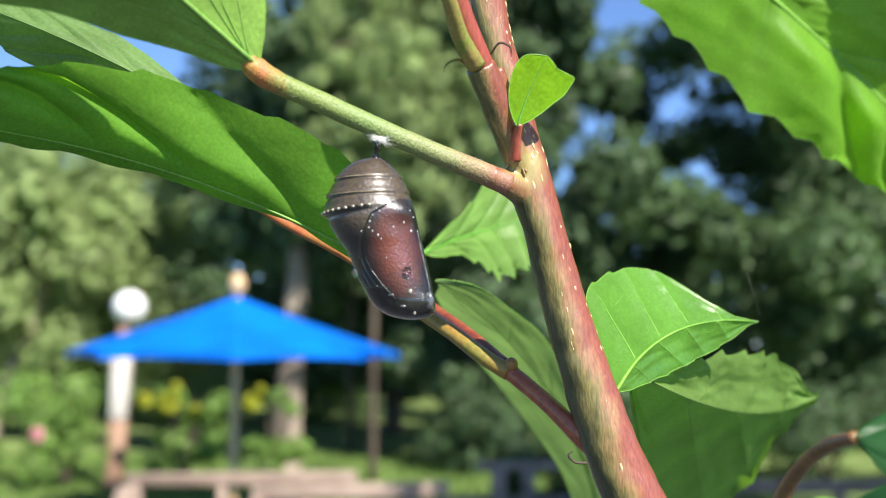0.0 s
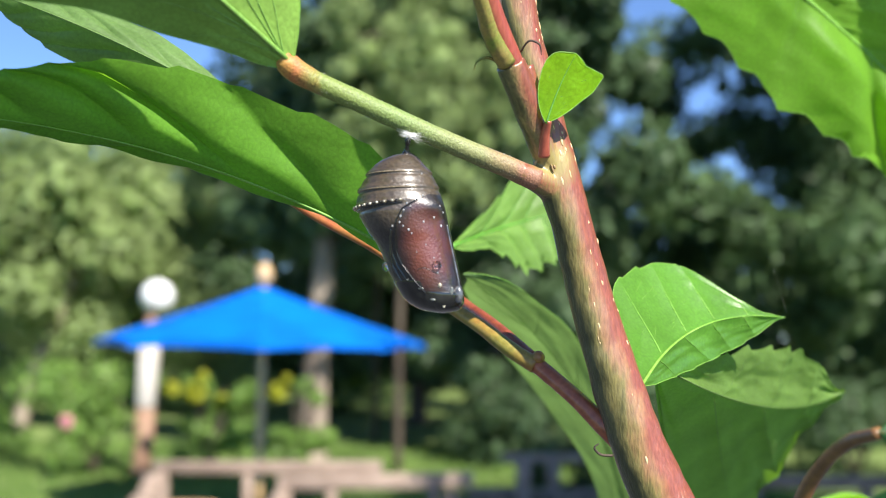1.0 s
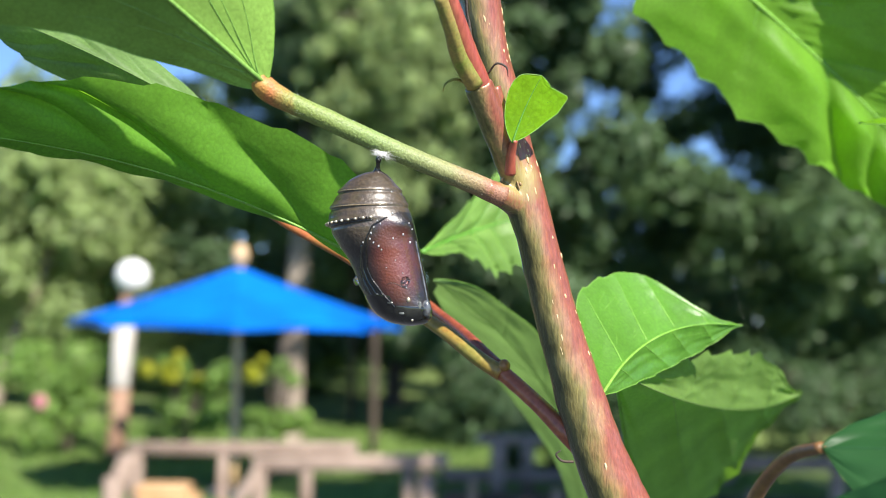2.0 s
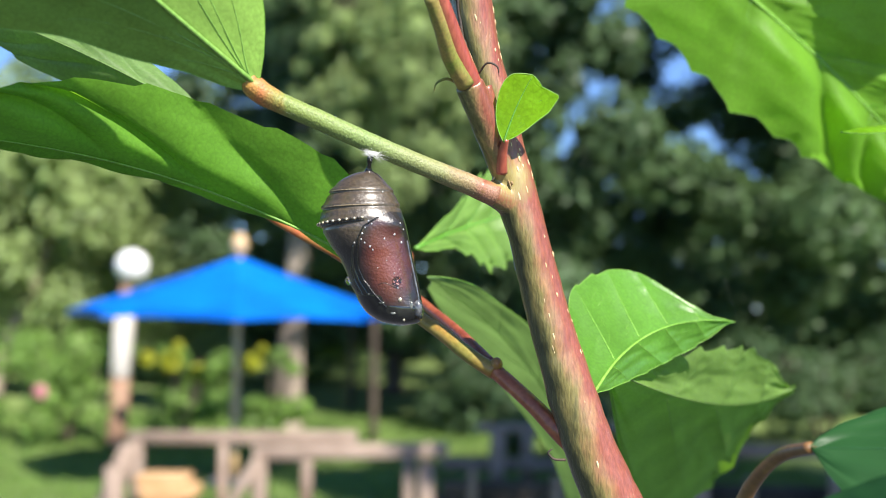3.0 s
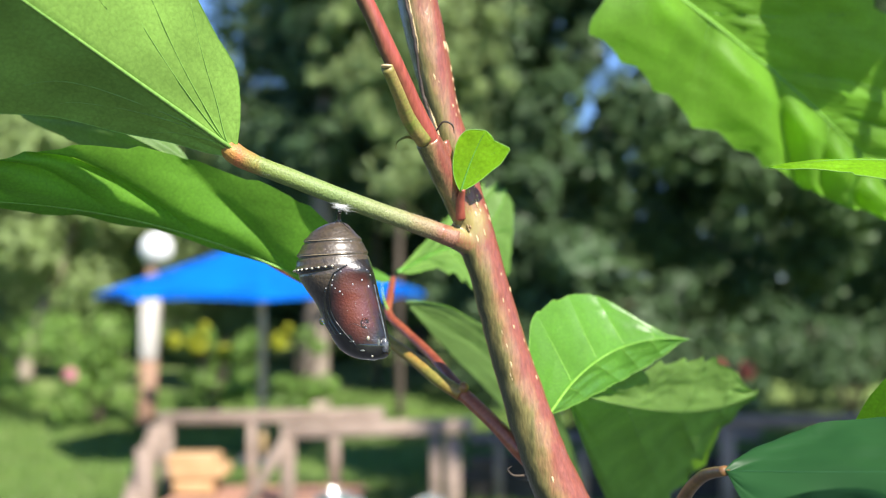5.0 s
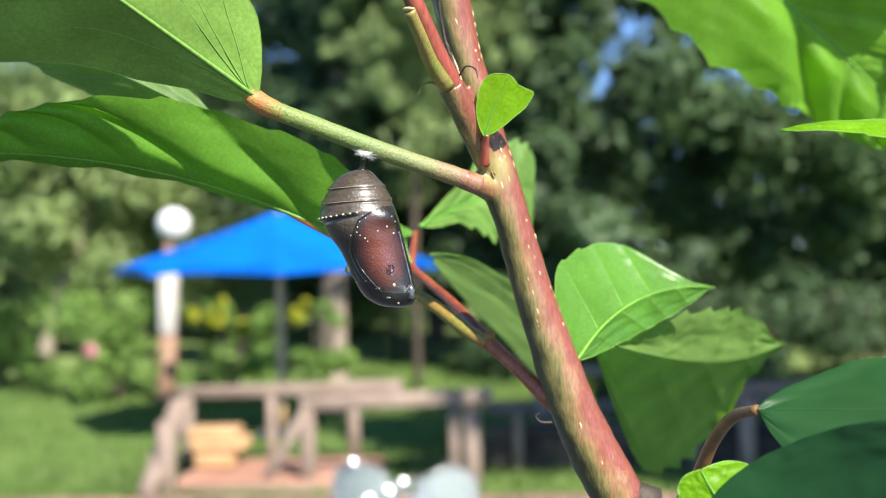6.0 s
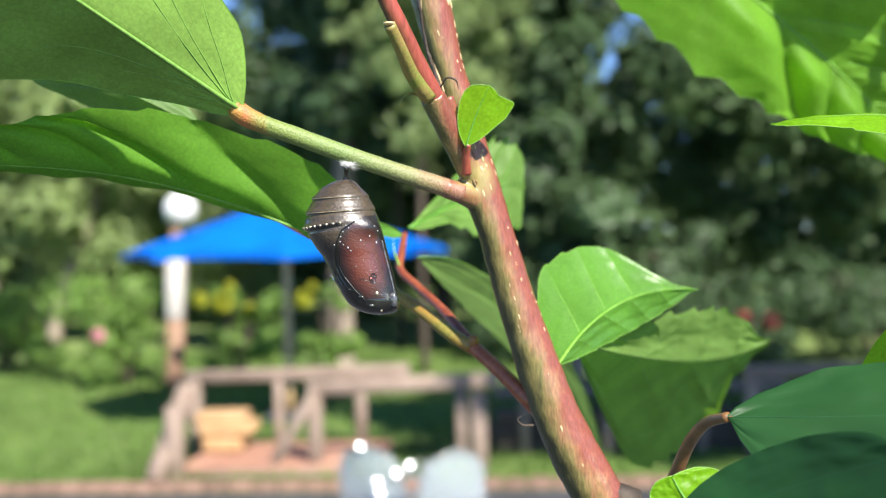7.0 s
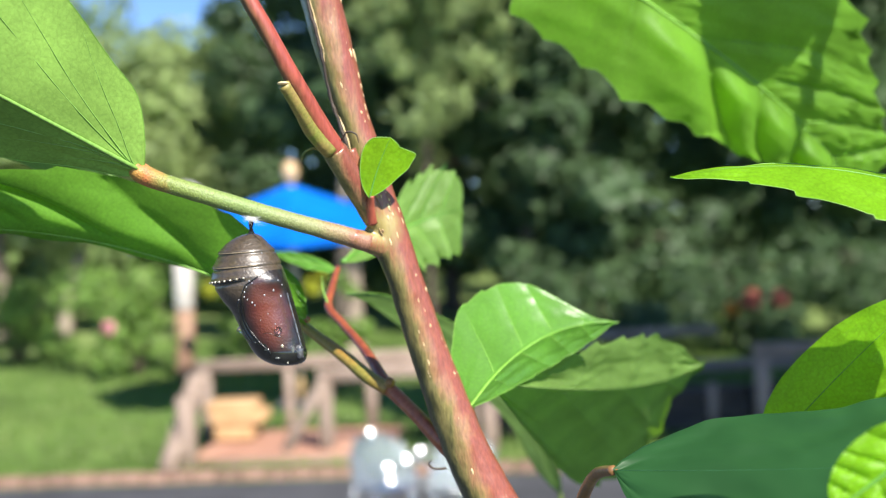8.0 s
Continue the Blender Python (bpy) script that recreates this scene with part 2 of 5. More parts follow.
def stalk_skin(name, lo, hi):
    """The chrysalis's stalk: orange at its leaf joint, downy green along its length, flushed pink-brown at its foot."""
    m, n, l, p = nodes_of(name)
    tc, sep = n.new("ShaderNodeTexCoord"), n.new("ShaderNodeSeparateXYZ")
    l.new(tc.outputs["Object"], sep.inputs[0])
    mr = n.new("ShaderNodeMapRange")
    mr.inputs["From Min"].default_value, mr.inputs["From Max"].default_value = lo, hi
    l.new(sep.outputs["X"], mr.inputs["Value"])
    a, b = n.new("ShaderNodeTexNoise"), n.new("ShaderNodeTexNoise")
    for t, s in ((a, 260), (b, 2600)):
        t.inputs["Scale"].default_value, t.inputs["Detail"].default_value = s, 6
        l.new(tc.outputs["Object"], t.inputs["Vector"])
    add = n.new("ShaderNodeMath")
    add.operation = "MULTIPLY_ADD"
    add.inputs[1].default_value = 0.16
    l.new(a.outputs["Fac"], add.inputs[0])
    l.new(mr.outputs["Result"], add.inputs[2])
    r = ramp(n, [(0.10, (0.42, 0.27, 0.05)), (0.17, (0.42, 0.15, 0.05)), (0.26, (0.17, 0.22, 0.05)), (0.55, (0.165, 0.235, 0.07)), (0.82, (0.21, 0.22, 0.09)),
                 (0.95, (0.26, 0.165, 0.09)), (1.0, (0.28, 0.135, 0.085))])
    l.new(add.outputs["Value"], r.inputs["Fac"])
    g = n.new("ShaderNodeMix")
    g.data_type, g.blend_type = "RGBA", "MULTIPLY"
    g.inputs["Factor"].default_value = 0.7
    gr = ramp(n, [(0.3, (0.6, 0.6, 0.55)), (0.5, (1, 1, 1)), (0.72, (1.5, 1.5, 1.45))])
    l.new(b.outputs["Fac"], gr.inputs["Fac"])
    l.new(r.outputs["Color"], g.inputs["A"])
    l.new(gr.outputs["Color"], g.inputs["B"])
    l.new(g.outputs["Result"], p.inputs["Base Color"])
    p.inputs["Roughness"].default_value = 0.5
    bp = n.new("ShaderNodeBump")
    bp.inputs["Strength"].default_value, bp.inputs["Distance"].default_value = 0.9, 0.0002
    l.new(b.outputs["Fac"], bp.inputs["Height"])
    l.new(bp.outputs["Normal"], p.inputs["Normal"])
    return m


M_PETIOLE = stalk_skin("petiole_skin", -0.1135, -0.0665)
M_STUB = surface("stub_skin", [(0.16, 0.20, 0.03), (0.28, 0.20, 0.06)], 260, 0.5, 0.0001)
M_PETIOLE_PLAIN = surface("green_stalk_skin", [(0.12, 0.20, 0.03), (0.18, 0.22, 0.05)], 200, 0.5, 0.0001, 1400)
M_CORK = surface("cork_fleck", [(0.55, 0.40, 0.20), (0.68, 0.52, 0.30)], 500, 0.6)
M_SCALE = surface("bud_scale_skin", [(0.30, 0.19, 0.09), (0.44, 0.31, 0.17)], 400, 0.45, 0.0001)
def pupa_shell(name):
    """The pupa's skin: taupe over the abdomen, ripening to black towards the head, wet and finely wrinkled."""
    m, n, l, p = nodes_of(name)
    tc, sep = n.new("ShaderNodeTexCoord"), n.new("ShaderNodeSeparateXYZ")
    l.new(tc.outputs["Object"], sep.inputs[0])
    mr = n.new("ShaderNodeMapRange")
    mr.inputs["From Min"].default_value, mr.inputs["From Max"].default_value = -0.0185, -0.0115
    l.new(sep.outputs["Z"], mr.inputs["Value"])
    a, b = n.new("ShaderNodeTexNoise"), n.new("ShaderNodeTexNoise")
    for t, s in ((a, 300), (b, 1900)):
        t.inputs["Scale"].default_value, t.inputs["Detail"].default_value = s, 6
        l.new(tc.outputs["Object"], t.inputs["Vector"])
    add = n.new("ShaderNodeMath")
    add.operation = "MULTIPLY_ADD"
    add.inputs[1].default_value = 0.5
    l.new(a.outputs["Fac"], add.inputs[0])
    l.new(mr.outputs["Result"], add.inputs[2])
    r = ramp(n, [(0.3, (0.008, 0.008, 0.008)), (0.7, (0.018, 0.014, 0.011)), (1.0, (0.062, 0.044, 0.028))])
    half = n.new("ShaderNodeMath")
    half.operation = "MULTIPLY"
    half.inputs[1].default_value = 0.78
    l.new(add.outputs["Value"], half.inputs[0])
    l.new(half.outputs["Value"], r.inputs["Fac"])
    g = n.new("ShaderNodeMix")
    g.data_type, g.blend_type = "RGBA", "MULTIPLY"
    g.inputs["Factor"].default_value = 0.8
    gr = ramp(n, [(0.3, (0.6, 0.6, 0.6)), (0.7, (1.5, 1.5, 1.5))])
    l.new(b.outputs["Fac"], gr.inputs["Fac"])
    l.new(r.outputs["Color"], g.inputs["A"])
    l.new(gr.outputs["Color"], g.inputs["B"])
    l.new(g.outputs["Result"], p.inputs["Base Color"])
    p.inputs["Roughness"].default_value = 0.42
    p.inputs["Coat Weight"].default_value, p.inputs["Coat Roughness"].default_value = 0.9, 0.26
    bp = n.new("ShaderNodeBump")
    bp.inputs["Strength"].default_value, bp.inputs["Distance"].default_value = 0.8, 0.00022
    l.new(b.outputs["Fac"], bp.inputs["Height"])
    l.new(bp.outputs["Normal"], p.inputs["Normal"])
    return m


M_PUPA = pupa_shell("pupa_shell")


def wing_shell(name):
    """The clear case over a folded wing: a dull red middle, black borders, glossy skin."""
    m, n, l, p = nodes_of(name)
    tc, mp = n.new("ShaderNodeTexCoord"), n.new("ShaderNodeMapping")
    mp.vector_type = "TEXTURE"
    mp.inputs["Location"].default_value = (0.0040, -0.0050, -0.0165)
    mp.inputs["Rotation"].default_value = (0, radians(-14), 0)
    mp.inputs["Scale"].default_value = (0.0044, 0.0060, 0.0082)
    l.new(tc.outputs["Object"], mp.inputs["Vector"])
    ln = n.new("ShaderNodeVectorMath")
    ln.operation = "LENGTH"
    l.new(mp.outputs["Vector"], ln.inputs[0])
    a, b = n.new("ShaderNodeTexNoise"), n.new("ShaderNodeTexNoise")
    for t, s in ((a, 320), (b, 2300)):
        t.inputs["Scale"].default_value, t.inputs["Detail"].default_value = s, 6
        l.new(tc.outputs["Object"], t.inputs["Vector"])
    add = n.new("ShaderNodeMath")
    add.operation = "MULTIPLY_ADD"
    add.inputs[1].default_value = 0.7
    l.new(a.outputs["Fac"], add.inputs[0])
    l.new(ln.outputs["Value"], add.inputs[2])
    r = ramp(n, [(0.40, (0.125, 0.024, 0.014)), (0.66, (0.065, 0.014, 0.010)), (0.90, (0.012, 0.008, 0.009))])
    half = n.new("ShaderNodeMath")
    half.operation = "MULTIPLY"
    half.inputs[1].default_value = 0.62
    l.new(add.outputs["Value"], half.inputs[0])
    l.new(half.outputs["Value"], r.inputs["Fac"])
    l.new(r.outputs["Color"], p.inputs["Base Color"])
    p.inputs["Roughness"].default_value = 0.38
    p.inputs["Coat Weight"].default_value, p.inputs["Coat Roughness"].default_value = 1.0, 0.26
    bp = n.new("ShaderNodeBump")
    bp.inputs["Strength"].default_value, bp.inputs["Distance"].default_value = 0.9, 0.00016
    l.new(b.outputs["Fac"], bp.inputs["Height"])
    l.new(bp.outputs["Normal"], p.inputs["Normal"])
    return m


M_WING = wing_shell("wing_case_shell")
M_HEAD = surface("head_case_shell", [(0.005, 0.006, 0.006), (0.02, 0.022, 0.018)], 300, 0.16, 0.00004, 1500, coat=1.0)
M_BLACK = surface("shiny_black", [(0.006, 0.006, 0.006), (0.012, 0.011, 0.010)], 600, 0.25, coat=0.5)
M_GOLD = surface("gold_bead", [(0.72, 0.62, 0.42), (0.85, 0.78, 0.62)], 800, 0.25, metal=0.7)
M_PALE_SPOT = surface("pale_spot_skin", [(0.30, 0.30, 0.30), (0.48, 0.50, 0.52)], 900, 0.3, coat=0.6)
M_HOOP = surface("segment_rim_skin", [(0.20, 0.15, 0.09), (0.34, 0.27, 0.17)], 900, 0.25, coat=0.6)
M_CASE = surface("clear_case_rim", [(0.03, 0.032, 0.036), (0.14, 0.145, 0.155)], 1100, 0.12, 0.00005, 1800, coat=1.0)
M_GREY_PATCH = surface("grey_patch_skin", [(0.05, 0.055, 0.045), (0.18, 0.19, 0.18)], 900, 0.22, coat=0.8)
M_SILK = surface("silk", [(0.72, 0.72, 0.70), (0.8, 0.8, 0.78)], 900, 0.7)
M_DEW = glassy("dew", (1, 1, 1), 0.0, 1.33)


# ---- building helpers ----
ORIGIN = {}


def thing(name, origin, label, category, group="", kind=""):
    ob = new(name)
    ob.location = origin
    ob.empty_display_size = 0.02
    ORIGIN[ob.name] = Vector(origin)
    return tagged(ob, label, category, group, kind)


def part(name, bm, material, parent, label="", smooth=True, kind=""):
    """Links a bmesh (in world coordinates) as one mesh object under a thing or a part, and frees it."""
    me = bpy.data.meshes.new(name)
    o = ORIGIN.get(parent.name, Vector((0, 0, 0))) if parent else Vector((0, 0, 0))
    bm.normal_update()
    bm.to_mesh(me)
    bm.free()
    me.transform(Matrix.Translation(-o))
    me.materials.append(material)
    me.polygons.foreach_set("use_smooth", [smooth] * len(me.polygons))
    ob = new(name, me)
    ob.parent = parent
    ORIGIN[ob.name] = o
    return tagged(ob, label, kind=kind)


def curve_points(ctrl, steps=10):
    """A smooth line (Catmull-Rom) through control points of any dimension."""
    p = [np.array(c, float) for c in ctrl]
    p = [2 * p[0] - p[1]] + p + [2 * p[-1] - p[-2]]
    out = []
    for i in range(1, len(p) - 2):
        for k in range(steps):
            t = k / steps
            a, b, c, d = p[i - 1], p[i], p[i + 1], p[i + 2]
            out.append(0.5 * (2 * b + (c - a) * t + (2 * a - 5 * b + 4 * c - d) * t * t + (3 * b - a - 3 * c + d) * t ** 3))
    out.append(p[-2])
    return out


def tube(bm, ctrl, sides=14, steps=10, rough=0.0, round_end=True):
    """A tapered tube along rows of x, y, z, radius."""
    pts = curve_points(ctrl, steps)
    rings = []
    up = Vector((0.13, 0.2, 0.97))
    for i, q in enumerate(pts):
        here = Vector(q[:3])
        ahead = Vector(pts[min(i + 1, len(pts) - 1)][:3]) - Vector(pts[max(i - 1, 0)][:3])
        ahead.normalize()
        side = ahead.cross(up)
        if side.length < 0.05:
            side = ahead.cross(Vector((1, 0, 0)))
        side.normalize()
        other = side.cross(ahead)
        ring = []
        for k in range(sides):
            a = 2 * math.pi * k / sides
            r = q[3]
            if rough:
                r *= 1 + rough * noise.noise(Vector((here.x * 420 + math.cos(a), here.y * 420 + math.sin(a), here.z * 260)))
            ring.append(bm.verts.new(here + side * (math.cos(a) * r) + other * (math.sin(a) * r)))
        rings.append(ring)
    for a, b in zip(rings, rings[1:]):
        for k in range(sides):
            bm.faces.new((a[k], a[(k + 1) % sides], b[(k + 1) % sides], b[k]))
    bm.faces.new(list(reversed(rings[0])))
    bm.faces.new(rings[-1])
    return bm


def box(bm, lo, hi, m=None):
    v = [bm.verts.new(Vector((x, y, z)) if m is None else m @ Vector((x, y, z)))
         for x in (lo[0], hi[0]) for y in (lo[1], hi[1]) for z in (lo[2], hi[2])]
    for f in ((0, 1, 3, 2), (4, 6, 7, 5), (0, 4, 5, 1), (2, 3, 7, 6), (0, 2, 6, 4), (1, 5, 7, 3)):
        bm.faces.new([v[i] for i in f])
    return bm


def bevelled(bm, width, segments=2):
    bmesh.ops.bevel(bm, geom=list(bm.edges), offset=width, segments=segments, affect="EDGES", profile=0.6)
    return bm


def beam(a, b, w, h, bevel=0.008):
    """A sawn timber from a to b, w wide and h deep."""
    a, b = Vector(a), Vector(b)
    d = b - a
    q = d.to_track_quat("Y", "Z").to_matrix().to_4x4()
    bm = box(bmesh.new(), (-w / 2, 0, -h / 2), (w / 2, d.length, h / 2), Matrix.Translation(a) @ q)
    return bevelled(bm, bevel, 1)


def ball(centre, radii, u=16, v=10):
    bm = bmesh.new()
    bmesh.ops.create_uvsphere(bm, u_segments=u, v_segments=v, radius=1.0,
                              matrix=Matrix.Translation(centre) @ Matrix.Diagonal((*radii, 1)))
    return bm


KNOTS = (0, 0.05, 0.14, 0.28, 0.43, 0.6, 0.75, 0.88, 0.95, 1)
ROUND = (0.58, 0.82, 0.97, 1, 0.95, 0.8, 0.55, 0.33)
OVAL = (0.45, 0.75, 0.98, 1, 0.9, 0.65, 0.35, 0.18)


def outline(shape):
    """Half the width of a blade along its midrib, smooth through eight stations."""
    stations = (0, *shape, 0)

    def reach(v):
        v = min(1, max(0, v))
        sharp = float(np.interp(v, KNOTS, stations))
        soft = sum(w * float(np.interp(min(1, max(0, v + d)), KNOTS, stations)) for d, w in ((-0.04, 0.15), (-0.02, 0.2), (0, 0.3), (0.02, 0.2), (0.04, 0.15)))
        e = min(1.0, min(v, 1 - v) / 0.04)
        return soft * e + sharp * (1 - e)

    return reach


def leaf(plant, base, tip, bow, left, right, material, shape_left=OVAL, shape_right=OVAL, teeth=7, tooth=0.08, pleat=0.0006, sectors=5, rise=0.32, lean=0.62,
         vein=None, rim=True, label="", seed=1, midrib=0.0005, palmate=False, blister=0.0, veins=True, crumple=0.0003, fine_veins=0, notch=None):
    """A leaf blade from base to tip. bow bends its midrib, left and right reach from the midrib to its edges where it is widest; the blade is
    pleated between its side veins, each sector bulging by pleat (or by one pleat on each half) and lying steeper on one flank (lean), and slightly crumpled."""
    rnd = random.Random(seed)
    base, tip, bow, left, right = (Vector(v) for v in (base, tip, bow, left, right))
    axis = tip - base
    face = {-1: left.cross(axis).normalized(), 1: axis.cross(right).normalized()}
    if face[-1].dot(face[1]) < -0.6:
        face[-1] = -face[-1]
    width = {-1: outline(shape_left), 1: outline(shape_right)}
    bulge = {-1: pleat, 1: pleat} if isinstance(pleat, float) else {-1: pleat[0], 1: pleat[1]}
    shift = rnd.random() * 6

    def mid(v):
        return base + axis * v + bow * (4 * v * (1 - v))

    def point(t, u):
        """t: the row, which leaves the midrib at that share of its length and bends forward along the side veins; u: from edge to edge, -1 to 1."""
        k = 1 if u > 0 else -1
        a = abs(u)
        v = t + rise * a * (1 - t) * min(1, t * 3)
        w = width[k](v)
        if notch and u > 0 and v > notch[0]:
            w *= notch[1]
        saw = 0.0
        if teeth:
            g = (v * teeth + (0.37 if u > 0 else 0) + 0.12 * math.sin(v * 17 + shift)) % 1.0
            saw = tooth * (g ** 1.7) * min(1, v * 3) * max(0.0, (a - 0.72) / 0.28) * (0.75 + 0.5 * noise.noise(Vector((v * teeth, shift, k))))
        reach = a * w * (1 - tooth * 0.5 + saw * 1.5)
        pos = mid(v) + (right if u > 0 else left) * reach
        f = (t * sectors + (0.15 if u > 0 else 0.0)) % 1.0
        f = f / lean if f < lean else (1 - f) / (1 - lean)
        q = bulge[k] * (1 - (1 - f) ** 2) * min(1, a * 3.5) * (1 - 0.35 * a * a)
        q += crumple * (noise.noise(Vector((v * 7 + shift, u * 4, shift))) + 0.5 * noise.noise(Vector((v * 17, u * 9 + shift, 3)))) * min(1, a * 4)
        if blister and u > 0.06:
            q += blister * max(0.0, noise.noise(Vector((v * 30, u * 11, shift))) + noise.noise(Vector((v * 75, u * 26, shift))) * 0.6) * min(1, (1.05 - a) * 4)
        return pos + face[k] * q

    nu, nv = (16, max(110, teeth * 11)) if pleat or teeth else (10, 60)
    bm = bmesh.new()
    rows = []
    for i in range(nv + 1):
        v = i / nv
        rows.append([bm.verts.new(point(v, k / nu)) for k in range(-nu, nu + 1)])
    for a, b in zip(rows, rows[1:]):
        for k in range(2 * nu):
            bm.faces.new((a[k], a[k + 1], b[k + 1], b[k]))
    bmesh.ops.remove_doubles(bm, verts=bm.verts, dist=2e-6)
    blade = part("leaf", bm, material, plant, label)
    vein = vein or M_VEIN
    bm = tube(bmesh.new(), [(*mid(v), midrib * (1.2 - v)) for v in (0, 0.2, 0.4, 0.6, 0.8, 0.97)], 6, 5)
    part("midrib", bm, vein, blade)
    if veins:
        for k in range(sectors):
            for s in (-1, 1):
                row = []
                for j in range(9):
                    u = 0.02 + 0.90 * j / 8
                    t = (k + (0 if s < 0 else -0.15)) / sectors
                    if palmate:
                        t = min(0.95, 0.02 + (0.12 + 0.8 * (k / sectors) ** 1.2) * u ** 1.1)
                    if 0.01 < t < 0.97:
                        row.append((*point(t, s * u), midrib * 0.42 * (1.1 - u)))
                if len(row) > 3:
                    part("vein", tube(bmesh.new(), row, 4, 2), vein, blade)
    for k in range(fine_veins):
        s, u, v = rnd.choice((-1, 1)), rnd.uniform(0.1, 0.75), rnd.uniform(0.1, 0.75)
        row = []
        for j in range(5):
            row.append((*point(v, s * u), midrib * 0.13))
            u += rnd.uniform(0.01, 0.035)
            v += rnd.uniform(-0.02, 0.045)
        part("vein", tube(bmesh.new(), row, 3, 2), vein, blade)
    if rim:
        for s in (-1, 1):
            row = [(*point(i / nv, s), 0.00009) for i in range(0, nv + 1)]
            part("leaf_margin", tube(bmesh.new(), row, 4, 1), M_RIM, blade)
    return blade


# ---- the plant ----
plant = thing("hibiscus_plant", (0.085, 0.112, GZ), "tall shrub with a reddish stem and fresh green toothed leaves", "plant")

STEM_LINE = [(0.085, 0.112, GZ - 0.05, 0.0060), (0.075, 0.112, 0.6, 0.0055), (0.064, 0.112, 1.5, 0.0046), (0.0525, 0.111, 1.815, 0.0041),
             (0.0470, 0.111, 1.8440, 0.0039)]
part("old_stem", tube(bmesh.new(), STEM_LINE, 16, 8, 0.06), M_STEM_OLD, plant, "dark weathered lower stem")
STEM_UP = [(0.0458, 0.111, 1.8452, 0.0056), (0.0402, 0.111, 1.8555, 0.0054), (0.0357, 0.111, 1.8660, 0.0050), (0.0309, 0.111, 1.8800, 0.0045),
           (0.0273, 0.111, 1.8920, 0.0041), (0.0237, 0.110, 1.9050, 0.0039), (0.0212, 0.110, 1.9135, 0.0041), (0.0190, 0.1095, 1.9230, 0.0035),
           (0.0157, 0.1087, 1.9350, 0.0035), (0.0142, 0.1085, 1.9405, 0.0036), (0.0114, 0.1080, 1.9530, 0.0041), (0.0086, 0.1078, 1.9660, 0.0043),
           (0.0040, 0.107, 1.9860, 0.0040), (0.002, 0.108, 2.03, 0.0030), (0.006, 0.115, 2.09, 0.002)]
FOOT = [(0.0232, 0.1110, 1.9085, 0.0026), (0.0205, 0.1092, 1.9104, 0.0027), (0.0178, 0.1064, 1.9118, 0.0024), (0.0148, 0.1046, 1.9128, 0.0021), (0.0135, 0.1040, 1.9133, 0.0020)]
SIDE = [(0.0210, 0.1098, 1.9105, 0.0018), (0.0170, 0.1042, 1.9203, 0.0025), (0.0138, 0.1000, 1.9275, 0.00275), (0.0118, 0.0978, 1.9315, 0.0027)]
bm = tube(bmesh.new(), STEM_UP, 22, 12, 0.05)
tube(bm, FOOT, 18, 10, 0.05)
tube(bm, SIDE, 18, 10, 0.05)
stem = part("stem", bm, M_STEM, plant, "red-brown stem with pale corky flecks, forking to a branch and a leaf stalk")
grown = stem.modifiers.new("grown_together", "REMESH")
grown.mode, grown.voxel_size, grown.use_smooth_shade = "VOXEL", 0.0003, True
soft = stem.modifiers.new("softened", "SMOOTH")
soft.factor, soft.iterations = 0.5, 14

# corky flecks along the stem
rnd = random.Random(4)
line = curve_points(STEM_UP, 12)
bm = bmesh.new()
for k in range(330):
    q = line[rnd.randrange(4, len(line) - 16)]
    a = rnd.uniform(0, 2 * math.pi)
    d = Vector((math.cos(a), math.sin(a), 0.12))
    size = rnd.uniform(0.00007, 0.00016) if rnd.random() < 0.7 else rnd.uniform(0.00016, 0.00030)
    c = Vector(q[:3]) + d.normalized() * q[3] * 0.965
    bmesh.ops.create_uvsphere(bm, u_segments=6, v_segments=4, radius=1,
                              matrix=Matrix.Translation(c) @ pose(0, 0, 0, 0, -14, 0) @ Matrix.Diagonal((size, size, size * rnd.uniform(1.6, 5.5), 1)))
part("cork_fleck", bm, M_CORK, plant, "pale corky flecks", kind="stuff")
for k, (z, side) in enumerate(((1.9013, 1), (1.859, 1), (1.8725, 1), (1.8905, -1), (1.945, 1))):
    q = min(line, key=lambda c: abs(c[2] - z))
    part("leaf_scar", ball((q[0] + side * q[3] * 0.93, q[1] - 0.0006, q[2]), (0.0004, 0.0005, 0.0009), 8, 6), M_SCALE, plant)

# a split in the bark, with pale ragged lips, running up from the fork
CRACK = [(0.0174, 0.1066, 1.9190), (0.0164, 0.1062, 1.9227), (0.0138, 0.1057, 1.9335), (0.0110, 0.1061, 1.9428), (0.0094, 0.1044, 1.9534), (0.0075, 0.1039, 1.9625), (0.0030, 0.1034, 1.985)]
for off, r, m in ((0.0, 0.00022, M_CORK), (-0.0005, 0.00050, M_STEM_OLD)):
    row = []
    for k, q in enumerate(curve_points(CRACK, 9)):
        jag = 0.00022 * noise.noise(Vector((k * 0.9, r * 9000, 2)))
        row.append((q[0] + off + jag, q[1] - abs(off) * 0.1, q[2], r * (0.55 + 0.8 * abs(noise.noise(Vector((k * 0.7, 5, r * 900)))))))
    part("bark_crack", tube(bmesh.new(), row, 6, 2), m, plant, "dark split in the bark with pale ragged lips")

